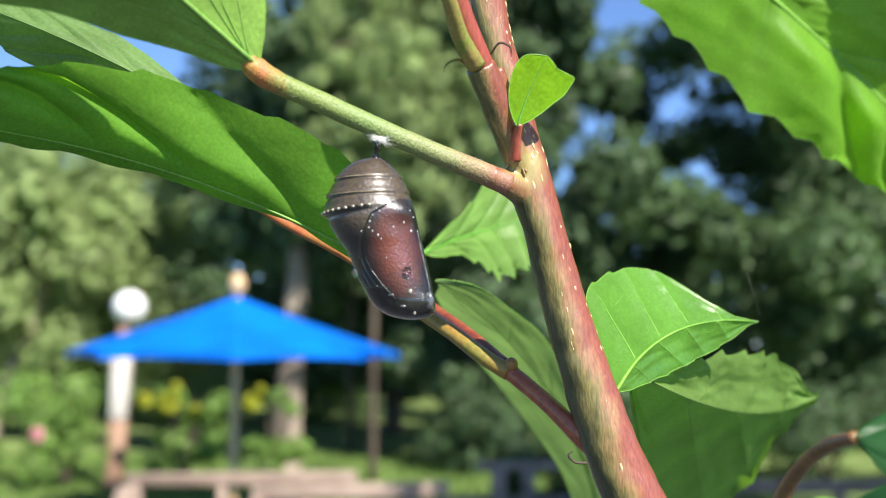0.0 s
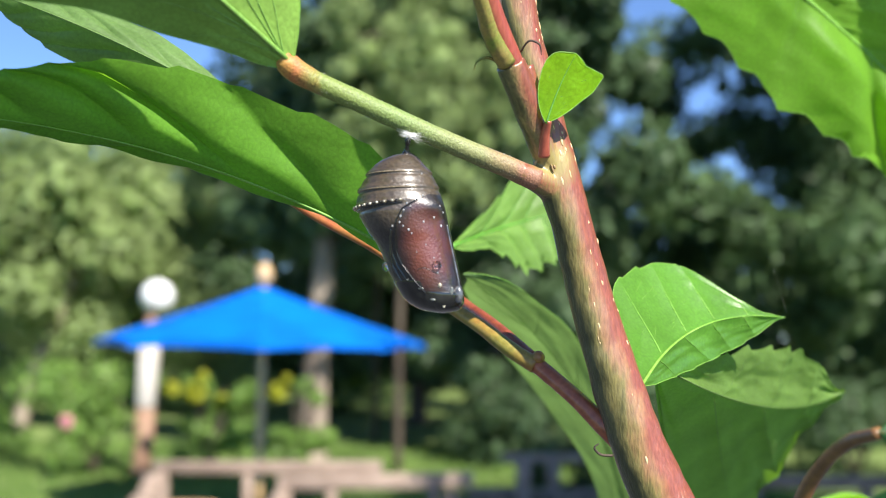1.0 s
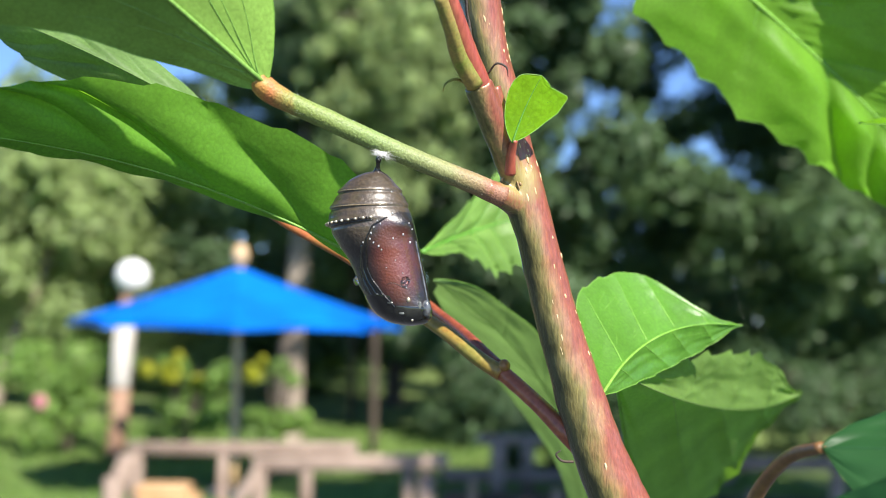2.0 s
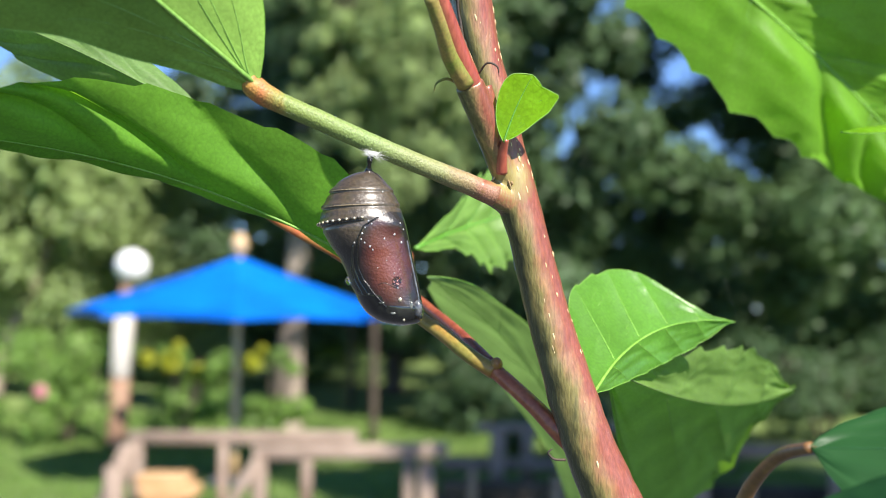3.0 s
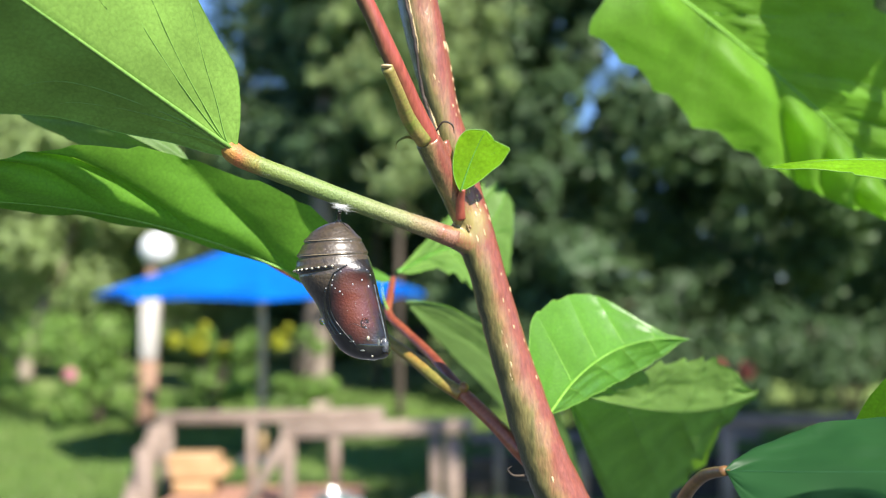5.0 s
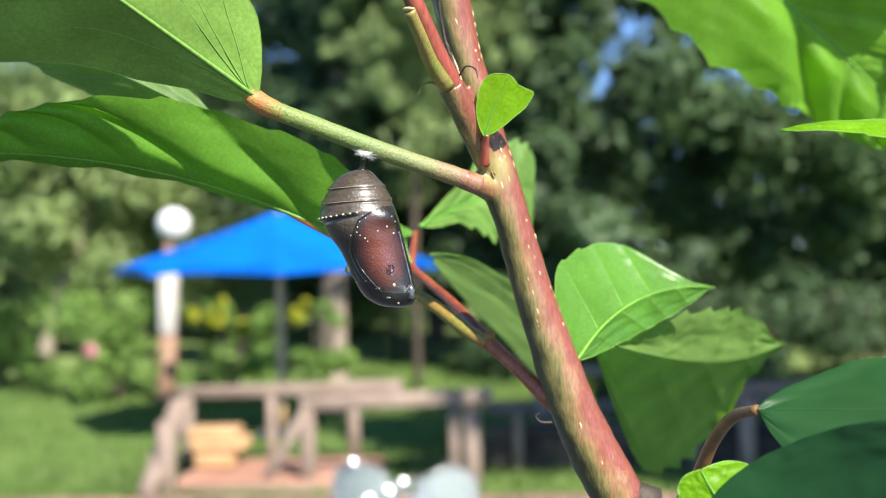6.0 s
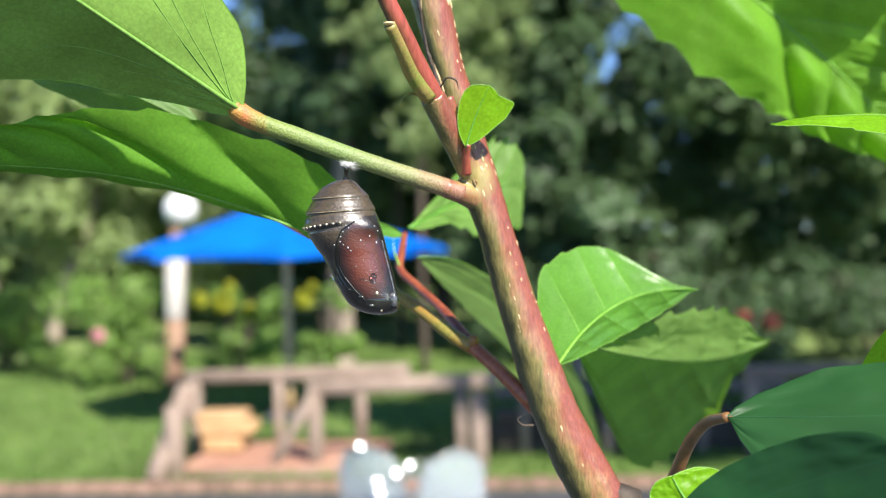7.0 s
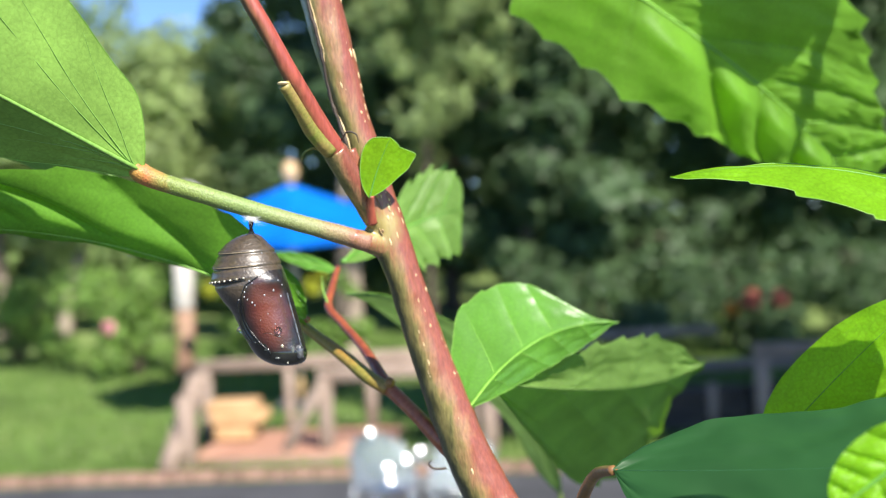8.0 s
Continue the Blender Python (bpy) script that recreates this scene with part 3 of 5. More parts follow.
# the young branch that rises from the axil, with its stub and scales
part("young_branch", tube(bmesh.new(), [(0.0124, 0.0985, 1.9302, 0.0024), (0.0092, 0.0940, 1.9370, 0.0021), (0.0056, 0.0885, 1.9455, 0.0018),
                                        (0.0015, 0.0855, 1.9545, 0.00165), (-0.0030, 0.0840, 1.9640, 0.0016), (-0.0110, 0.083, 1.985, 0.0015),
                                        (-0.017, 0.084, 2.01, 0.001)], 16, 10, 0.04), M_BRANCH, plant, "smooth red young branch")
part("cut_stub", tube(bmesh.new(), [(0.0112, 0.0965, 1.9312, 0.0018), (0.0084, 0.0925, 1.9348, 0.0015), (0.0066, 0.0880, 1.9392, 0.00125),
                                    (0.0047, 0.0842, 1.9436, 0.0012)], 14, 8, 0.06), M_STUB, plant, "green-yellow stub of a broken leaf stalk")
part("stub_end", ball((0.0046, 0.0840, 1.9438), (0.0012, 0.0011, 0.0004), 12, 6), M_CORK, plant)
part("stub_bud", tube(bmesh.new(), [(0.0072, 0.0890, 1.9378, 0.0007), (0.0062, 0.0878, 1.9396, 0.0006), (0.0060, 0.0874, 1.9404, 0.0003)], 10, 6), M_STUB, plant)
part("stipule", tube(bmesh.new(), [(0.0100, 0.0965, 1.9312, 0.0003), (0.0078, 0.0955, 1.9318, 0.00028), (0.0060, 0.095, 1.9309, 0.0002), (0.0055, 0.095, 1.9294, 0.00008)], 6, 6),
     M_STUB, plant)
part("stipule", tube(bmesh.new(), [(0.0136, 0.0968, 1.9332, 0.0002), (0.0150, 0.0955, 1.9348, 0.0002), (0.0168, 0.0955, 1.9342, 0.00018), (0.0172, 0.096, 1.9325, 0.00006)], 6, 6),
     M_STEM_OLD, plant)
bm = bmesh.new()
for k in range(7):
    a = rnd.uniform(-0.9, 0.9)
    c = Vector((0.0184 + 0.0026 * math.sin(a * 1.6) + rnd.uniform(-0.0008, 0.0008), 0.1061 - 0.0009 * math.cos(a), 1.9150 + rnd.uniform(-0.0022, 0.0034)))
    bmesh.ops.create_uvsphere(bm, u_segments=8, v_segments=6, radius=1,
                              matrix=Matrix.Translation(c) @ pose(0, 0, 0, 20, rnd.uniform(-40, 40), 0) @ Matrix.Diagonal((rnd.uniform(0.00015, 0.0003), 0.0002, rnd.uniform(0.0004, 0.0010), 1)))
part("bud_scale", bm, M_SCALE, plant, "papery tan bud scales at the fork")
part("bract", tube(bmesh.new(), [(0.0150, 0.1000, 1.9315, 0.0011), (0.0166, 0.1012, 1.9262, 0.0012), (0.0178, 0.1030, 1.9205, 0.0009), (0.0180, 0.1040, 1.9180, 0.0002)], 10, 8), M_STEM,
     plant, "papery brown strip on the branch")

# the leaf stalk that carries the chrysalis
PET = [(0.0172, 0.1055, 1.9119, 0.0021), (0.0120, 0.1035, 1.9138, 0.0020), (0.0061, 0.1010, 1.9158, 0.00185),
       (-0.0047, 0.0965, 1.9196, 0.0018), (-0.0157, 0.0915, 1.9238, 0.0018), (-0.0222, 0.0888, 1.9262, 0.0018)]
petiole = part("leaf_stalk", tube(bmesh.new(), PET, 18, 10, 0.05), M_PETIOLE, plant, "downy green leaf stalk flushed pink")
part("stalk_joint", tube(bmesh.new(), [(-0.0212, 0.0892, 1.9258, 0.00178), (-0.0236, 0.0880, 1.9270, 0.0020), (-0.0256, 0.0869, 1.9284, 0.0020),
                                       (-0.0262, 0.0860, 1.9298, 0.0013)], 16, 8, 0.05), M_PETIOLE, plant, "swollen orange-red joint of the leaf stalk")
bm = bmesh.new()
pl = curve_points(PET, 24)
for k in range(420):
    q = pl[rnd.randrange(20, len(pl) - 2)]
    a = rnd.uniform(0, 2 * math.pi)
    d = Vector((0.35 * math.cos(a), -0.9 * math.cos(a) + 0.2, math.sin(a))).normalized()
    c = Vector(q[:3]) + d * q[3] * 0.97
    e = c + (d + Vector((rnd.uniform(-.5, .5), rnd.uniform(-.5, .5), rnd.uniform(-.5, .5)))).normalized() * rnd.uniform(0.00012, 0.0004)
    s = Vector((0.00003, 0, 0))
    f = bm.faces.new([bm.verts.new(c - s), bm.verts.new(c + s), bm.verts.new(e)])
part("down", bm, M_SILK, petiole, "fine pale hairs", kind="stuff")

# the twig below, forking behind the chrysalis
part("twig", tube(bmesh.new(), [(0.0372, 0.1112, 1.8606, 0.0023), (0.0330, 0.1118, 1.8648, 0.0020), (0.0295, 0.113, 1.8682, 0.0018), (0.0245, 0.1165, 1.8730, 0.0016), (0.0195, 0.1205, 1.8772, 0.0016),
                                (0.0175, 0.1215, 1.8788, 0.0016)], 16, 10, 0.05), M_TWIG, plant, "shiny red twig")
part("twig_knob", ball((0.0186, 0.1205, 1.8795), (0.0013, 0.0014, 0.0014), 12, 8), M_TWIG_GREEN, plant)
part("twig_arm", tube(bmesh.new(), [(0.0182, 0.1208, 1.8780, 0.00165), (0.0130, 0.1228, 1.8812, 0.0016), (0.0075, 0.1262, 1.8854, 0.0015), (-0.0002, 0.131, 1.8905, 0.00125),
                                    (-0.0080, 0.134, 1.8965, 0.0012), (-0.0125, 0.136, 1.9030, 0.0010)], 14, 10, 0.05), M_TWIG_GREEN, plant, "yellow-green arm of the twig")
part("twig_arm", tube(bmesh.new(), [(0.0178, 0.1215, 1.8790, 0.0014), (0.0112, 0.137, 1.8852, 0.0012), (0.0042, 0.150, 1.8905, 0.0011), (-0.0006, 0.158, 1.8945, 0.0011),
                                    (-0.0010, 0.168, 1.8990, 0.0010), (-0.0011, 0.180, 1.9037, 0.0008)], 14, 10, 0.05), M_TWIG_DARK, plant, "dark red arm of the twig")
part("stipule", tube(bmesh.new(), [(-0.0006, 0.158, 1.8950, 0.0003), (-0.0022, 0.160, 1.8990, 0.0002), (-0.0026, 0.162, 1.9030, 0.00005)], 6, 5), M_RIM, plant)
part("tendril", tube(bmesh.new(), [(0.0312, 0.108, 1.8625, 0.0003), (0.0290, 0.1065, 1.8628, 0.00025), (0.0278, 0.106, 1.8640, 0.0002), (0.0286, 0.106, 1.8648, 0.0001)], 6, 6),
     M_STEM_OLD, plant)
part("leaf_stalk", tube(bmesh.new(), [(0.0360, 0.1125, 1.8690, 0.0011), (0.0372, 0.1185, 1.8752, 0.0010), (0.0411, 0.1215, 1.8786, 0.0008)], 12, 8), M_PETIOLE_PLAIN, plant)
part("leaf_stalk", tube(bmesh.new(), [(0.0360, 0.1095, 1.8735, 0.0012), (0.0361, 0.1088, 1.8740, 0.0009), (0.0364, 0.1090, 1.8750, 0.0006)], 10, 6), M_PETIOLE_PLAIN, plant)
part("leaf_stalk", tube(bmesh.new(), [(0.0183, 0.1040, 1.9160, 0.0011), (0.0183, 0.1022, 1.9192, 0.0009), (0.0188, 0.1002, 1.9218, 0.0006)], 12, 8), M_STEM_RED, plant,
     "short red leaf stalk")
part("leaf_stalk", tube(bmesh.new(), [(0.0500, 0.110, 1.835, 0.0016), (0.0562, 0.090, 1.852, 0.0014), (0.0590, 0.082, 1.8625, 0.0012), (0.0608, 0.073, 1.8685, 0.0011),
                                      (0.0633, 0.0656, 1.8709, 0.0009)], 12, 8), M_STALK_BROWN, plant, "curved brown leaf stalk")
part("leaf_stalk", tube(bmesh.new(), [(0.002, 0.108, 2.03, 0.0016), (0.028, 0.15, 2.025, 0.0012), (0.0614, 0.1846, 1.9942, 0.0008)], 12, 8), M_TWIG_GREEN, plant)
part("leaf_stalk", tube(bmesh.new(), [(-0.0125, 0.136, 1.9030, 0.0010), (-0.0060, 0.128, 1.8985, 0.0008), (0.0005, 0.1210, 1.8945, 0.0007)], 10, 6), M_TWIG, plant)

part("leaf_stalk", tube(bmesh.new(), [(0.0580, 0.1120, 1.775, 0.0016), (0.0600, 0.190, 1.782, 0.0014), (0.0643, 0.3100, 1.8045, 0.0010)], 12, 8), M_PETIOLE_PLAIN, plant)

# leaves
LEAF = {}
LEAF["b"] = leaf(plant, (0.0362, 0.1088, 1.8745), (0.0738, 0.1486, 1.8885), (-0.0018, 0.0080, 0.0046), (-0.0134, 0.0035, 0.0143), (0.0014, 0.0028, -0.0077),
                 M_LEAF_BRIGHT, (0.34, 0.56, 0.84, 0.89, 0.88, 0.73, 0.05, 0.05), (0.18, 0.53, 0.79, 1.00, 0.97, 0.79, 0.43, 0.12), teeth=6, tooth=0.035, pleat=0.0005,
                 sectors=5, rise=0.26, vein=M_VEIN_LIME, seed=2, midrib=0.0003, fine_veins=14, label="bright young leaf folded along its midrib")
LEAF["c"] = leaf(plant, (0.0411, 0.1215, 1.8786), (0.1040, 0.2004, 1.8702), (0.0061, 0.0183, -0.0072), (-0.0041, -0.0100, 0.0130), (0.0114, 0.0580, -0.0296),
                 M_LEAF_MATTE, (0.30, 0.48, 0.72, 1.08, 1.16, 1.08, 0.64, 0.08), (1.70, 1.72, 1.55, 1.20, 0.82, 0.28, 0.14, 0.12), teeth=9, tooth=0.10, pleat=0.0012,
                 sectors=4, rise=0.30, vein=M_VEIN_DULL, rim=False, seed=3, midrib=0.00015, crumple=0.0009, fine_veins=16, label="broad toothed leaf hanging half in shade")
LEAF["n"] = leaf(plant, (0.0643, 0.3100, 1.8045), (0.0037, 0.1603, 1.8974), (0.0069, 0.0025, 0.0109), (-0.0198, 0.0005, 0.0095), (0.0063, -0.0086, 0.0033),
                 M_LEAF_DULL, (0.40, 0.42, 0.52, 0.85, 1.12, 0.97, 0.54, 0.15), (0.32, 0.42, 0.60, 0.70, 0.92, 1.08, 0.80, 0.65), teeth=7, tooth=0.03, pleat=0.0002,
                 sectors=5, vein=M_VEIN_FAINT, seed=4, midrib=0.0003, crumple=0.0005, label="smooth mid-green leaf with a dull underside")
LEAF["m"] = leaf(plant, (0.0002, 0.1804, 1.9054), (0.0333, 0.2167, 1.9190), (0.0000, 0.0132, 0.0021), (0.0027, 0.0027, 0.0167), (0.0008, -0.0017, -0.0230),
                 M_LEAF_GLOW, (0.08, 0.30, 0.45, 0.82, 1.00, 0.92, 0.80, 0.50), (0.08, 0.14, 0.18, 0.36, 0.64, 0.60, 0.60, 0.60), teeth=9, tooth=0.15, pleat=-0.0009,
                 sectors=5, rise=0.42, vein=M_VEIN_FAINT, seed=5, label="pleated light green leaf")
LEAF["s"] = leaf(plant, (-0.0013, 0.1790, 1.9032), (-0.0222, 0.1900, 1.9085), (0, 0.0005, 0), (-0.0011, 0.0020, 0.0022), (0.0014, -0.0040, -0.0021),
                 M_LEAF_BRIGHT, teeth=0, tooth=0, sectors=3, seed=6)
LEAF["q"] = leaf(plant, (-0.0117, 0.1350, 1.9069), (-0.0010, 0.1280, 1.8933), (0.0007, 0.0005, 0.0006), (0.0024, 0.0010, 0.0019), (-0.0020, -0.0020, -0.0018),
                 M_LEAF, teeth=0, tooth=0, sectors=3, seed=7)
LEAF["u"] = leaf(plant, (-0.0244, 0.0867, 1.9280), (-0.0617, 0.0319, 1.9566), (-0.0051, -0.0037, 0.0038), (0.0098, 0.0007, 0.0234), (-0.0107, 0.0219, -0.0188),
                 M_LEAF_PALE, (0.50, 0.61, 0.84, 0.97, 0.94, 0.80, 0.59, 0.36), (0.14, 0.24, 0.44, 0.60, 0.84, 1.05, 1.10, 1.00), teeth=0, tooth=0, pleat=0.0004, palmate=True,
                 sectors=3, vein=M_VEIN_DARK, seed=8, midrib=0.0004, fine_veins=12, label="broad leaf raised on the stalk, pale underside showing")
LEAF["l"] = leaf(plant, (0.0005, 0.1210, 1.8945), (-0.0860, 0.0780, 1.9183), (-0.0037, 0.0122, 0.0087), (0.0088, -0.0055, 0.0142), (0.0040, 0.0140, 0.0040),
                 M_LEAF_LONG, (0.32, 0.78, 1.00, 0.98, 0.98, 0.86, 0.54, 0.28), (0.3, 0.5, 0.6, 0.6, 0.5, 0.4, 0.2, 0.1), teeth=8, tooth=0.05, pleat=0.0028,
                 sectors=5, rise=0.7, lean=0.5, vein=M_VEIN_LIME, veins=False, rim=False, midrib=0.0003, seed=9, label="long drooping leaf behind the chrysalis")
LEAF["v"] = leaf(plant, (-0.0422, 0.1220, 1.9288), (-0.0933, 0.1200, 1.9512), (0.0004, -0.0020, 0.0013), (0.0026, 0.0050, 0.0049), (-0.0030, 0.0070, -0.0061),
                 M_LEAF_MID, (0.35, 0.6, 0.85, 1, 1, 0.85, 0.6, 0.35), (0.35, 0.65, 0.9, 1, 0.95, 0.8, 0.5, 0.25), teeth=5, tooth=0.04, pleat=0.0007, rise=0.6, seed=10,
                 vein=M_VEIN_DULL, veins=False, rim=False, midrib=0.0002)
part("leaf_stalk", tube(bmesh.new(), [(-0.0080, 0.134, 1.8965, 0.0008), (-0.0147, 0.131, 1.9012, 0.0009), (-0.0274, 0.135, 1.9080, 0.0009), (-0.0378, 0.136, 1.9150, 0.0008), (-0.0410, 0.130, 1.9200, 0.0006),
                                      (-0.0422, 0.1220, 1.9288, 0.0004)], 10, 8), M_TWIG_RED, plant, "thin stalk shading from red to yellow")
LEAF["w"] = leaf(plant, (0.0614, 0.1846, 1.9942), (0.1615, 0.2399, 1.9189), (0.0153, 0.0017, -0.0050), (-0.0422, -0.0090, -0.0051), (0.0301, 0.0040, 0.0192),
                 M_LEAF_BROAD, (0.23, 0.90, 0.92, 0.93, 0.77, 0.60, 0.22, 0.06), (0.46, 0.79, 1.08, 1.18, 0.86, 0.62, 0.48, 0.57), teeth=11, tooth=0.13, pleat=(0.0066, 0.0018),
                 sectors=6, rise=0.55, lean=0.5, seed=11, midrib=0.0006, vein=M_VEIN_LIME, blister=0.0016, crumple=0.0008, label="large toothed leaf glowing in the sun")
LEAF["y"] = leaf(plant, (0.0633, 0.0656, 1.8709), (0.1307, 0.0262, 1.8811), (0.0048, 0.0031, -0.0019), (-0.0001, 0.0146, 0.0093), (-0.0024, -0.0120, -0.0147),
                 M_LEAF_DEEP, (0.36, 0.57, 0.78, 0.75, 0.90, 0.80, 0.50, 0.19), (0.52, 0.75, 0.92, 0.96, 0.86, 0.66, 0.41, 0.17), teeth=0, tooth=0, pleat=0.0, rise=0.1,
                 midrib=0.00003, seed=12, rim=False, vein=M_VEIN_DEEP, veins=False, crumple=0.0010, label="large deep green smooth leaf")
LEAF["d"] = leaf(plant, (0.0184, 0.1000, 1.9212), (0.0235, 0.0986, 1.9334), (-0.0003, 0.0003, 0.0004), (-0.0037, -0.0011, 0.0016), (0.0056, 0.0012, -0.0021),
                 M_LEAF_LIME, (0.25, 0.50, 0.75, 0.9, 1.0, 1.0, 0.85, 0.5), (0.12, 0.33, 0.56, 0.75, 0.97, 1.02, 1.05, 0.7), teeth=0, tooth=0.0, pleat=0.0, rise=0.0, notch=(0.89, 0.45), veins=False,
                 vein=M_VEIN_FAINT, seed=13, midrib=0.0002, crumple=0.00008, fine_veins=6, label="small heart-shaped young leaf")

# a second shoot whose leaves reach into view, plus two unseen shading leaves
shoot = thing("hibiscus_shoot", (0.26, 0.12, GZ), "second upright shoot of the shrub with bright leaves", "plant")
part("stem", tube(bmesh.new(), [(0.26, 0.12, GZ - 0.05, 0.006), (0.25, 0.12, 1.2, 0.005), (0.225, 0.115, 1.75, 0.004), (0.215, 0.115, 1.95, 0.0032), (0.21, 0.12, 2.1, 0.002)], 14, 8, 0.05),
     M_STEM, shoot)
part("leaf_stalk", tube(bmesh.new(), [(0.216, 0.115, 1.93, 0.0014), (0.18, 0.085, 1.912, 0.0011), (0.1397, 0.0690, 1.9085, 0.0008)], 10, 6), M_TWIG_GREEN, shoot)
LEAF["x"] = leaf(shoot, (0.1398, 0.0690, 1.9083), (0.0761, 0.0726, 1.9219), (-0.0002, -0.0004, 0.0062), (0.0049, 0.0094, 0.0003), (-0.0054, -0.0100, -0.0069),
                 M_LEAF_LIME, (0.52, 0.76, 0.93, 0.96, 0.85, 0.65, 0.41, 0.17), (0.55, 0.83, 1.03, 0.97, 0.71, 0.46, 0.27, 0.17), teeth=6, tooth=0.10, pleat=0.0004, rise=0.1, seed=14,
                 vein=M_VEIN_FAINT, midrib=0.0002, veins=False, label="slender bright lime-green leaf with a toothed edge")
# unseen leaf added above to throw a shadow on the large toothed leaf
part("leaf_stalk", tube(bmesh.new(), [(0.2115, 0.119, 2.05, 0.0014), (0.197, 0.145, 2.085, 0.0011), (0.170, 0.165, 2.085, 0.0008)], 10, 6), M_TWIG_GREEN, shoot)
LEAF["o"] = leaf(shoot, (0.170, 0.165, 2.085), (0.1319, 0.175, 1.9932), (0, 0, 0.001), (-0.030, 0.001, 0.012), (0.032, -0.004, -0.010), M_LEAF, ROUND, ROUND, seed=17, teeth=6, tooth=0.06)
part("leaf_stalk", tube(bmesh.new(), [(0.228, 0.115, 1.72, 0.0014), (0.16, 0.11, 1.80, 0.0011), (0.1005, 0.105, 1.8657, 0.0008)], 10, 6), M_TWIG_GREEN, shoot)
LEAF["z"] = leaf(shoot, (0.1005, 0.1050, 1.8657), (0.1290, 0.0950, 1.8972), (-0.0001, 0, 0.0010), (-0.0060, 0.0050, 0.0040), (0.0081, -0.0020, -0.0057),
                 M_LEAF_LIME, ROUND, ROUND, veins=False, midrib=0.0001, seed=15, teeth=0, tooth=0, pleat=0.0003, rise=0.1, rim=False, vein=M_VEIN_FAINT)
part("leaf_stalk", tube(bmesh.new(), [(0.235, 0.112, 1.62, 0.0014), (0.14, 0.06, 1.76, 0.0011), (0.0636, 0.0600, 1.8504, 0.0008)], 10, 6), M_TWIG_GREEN, shoot)
LEAF["y2"] = leaf(shoot, (0.0636, 0.0600, 1.8484), (0.0530, 0.0620, 1.8616), (-0.0014, 0.0, 0.0002), (-0.0068, 0.0010, 0.0002), (0.0075, 0.0030, 0.0049),
                  M_LEAF_LIME, ROUND, ROUND, seed=16, teeth=3, tooth=0.03, pleat=0.0001, rise=0.1, veins=False, vein=M_VEIN_FAINT)


part("leaf_stalk", tube(bmesh.new(), [(0.240, 0.110, 1.70, 0.0014), (0.17, 0.06, 1.82, 0.0011), (0.0812, 0.0300, 1.8716, 0.0008)], 10, 6), M_TWIG_GREEN, shoot)
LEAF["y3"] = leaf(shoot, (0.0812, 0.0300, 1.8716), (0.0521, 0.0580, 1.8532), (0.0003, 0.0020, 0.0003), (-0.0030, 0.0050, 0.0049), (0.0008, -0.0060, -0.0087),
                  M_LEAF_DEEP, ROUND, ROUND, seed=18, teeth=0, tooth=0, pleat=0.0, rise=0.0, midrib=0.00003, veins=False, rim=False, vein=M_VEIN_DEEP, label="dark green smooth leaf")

# unseen leaf added to keep the broad hanging leaf in shadow
part("leaf_stalk", tube(bmesh.new(), [(0.2135, 0.116, 2.0, 0.0014), (0.20, 0.10, 2.0, 0.0011), (0.186, 0.088, 1.988, 0.0008)], 10, 6), M_TWIG_GREEN, shoot)
LEAF["t"] = leaf(shoot, (0.186, 0.088, 1.988), (0.114, 0.052, 1.953), (0, 0, -0.003), (0, 0, 0.006), (0, 0, -0.022), M_LEAF, ROUND, ROUND, seed=21, teeth=6, tooth=0.08)
part("leaf_stalk", tube(bmesh.new(), [(0.230, 0.112, 1.78, 0.0014), (0.16, 0.05, 1.865, 0.0011), (0.1009, 0.0199, 1.8850, 0.0008)], 10, 6), M_TWIG_GREEN, shoot)
LEAF["y4"] = leaf(shoot, (0.1009, 0.0199, 1.8850), (0.0878, 0.0199, 1.8753), (0.0002, 0, -0.0002), (-0.0035, 0.002, 0.0039), (0.0039, -0.002, -0.0046), M_LEAF_LIME, ROUND, ROUND, seed=20,
                  teeth=0, tooth=0, veins=False, rim=False, vein=M_VEIN_FAINT)


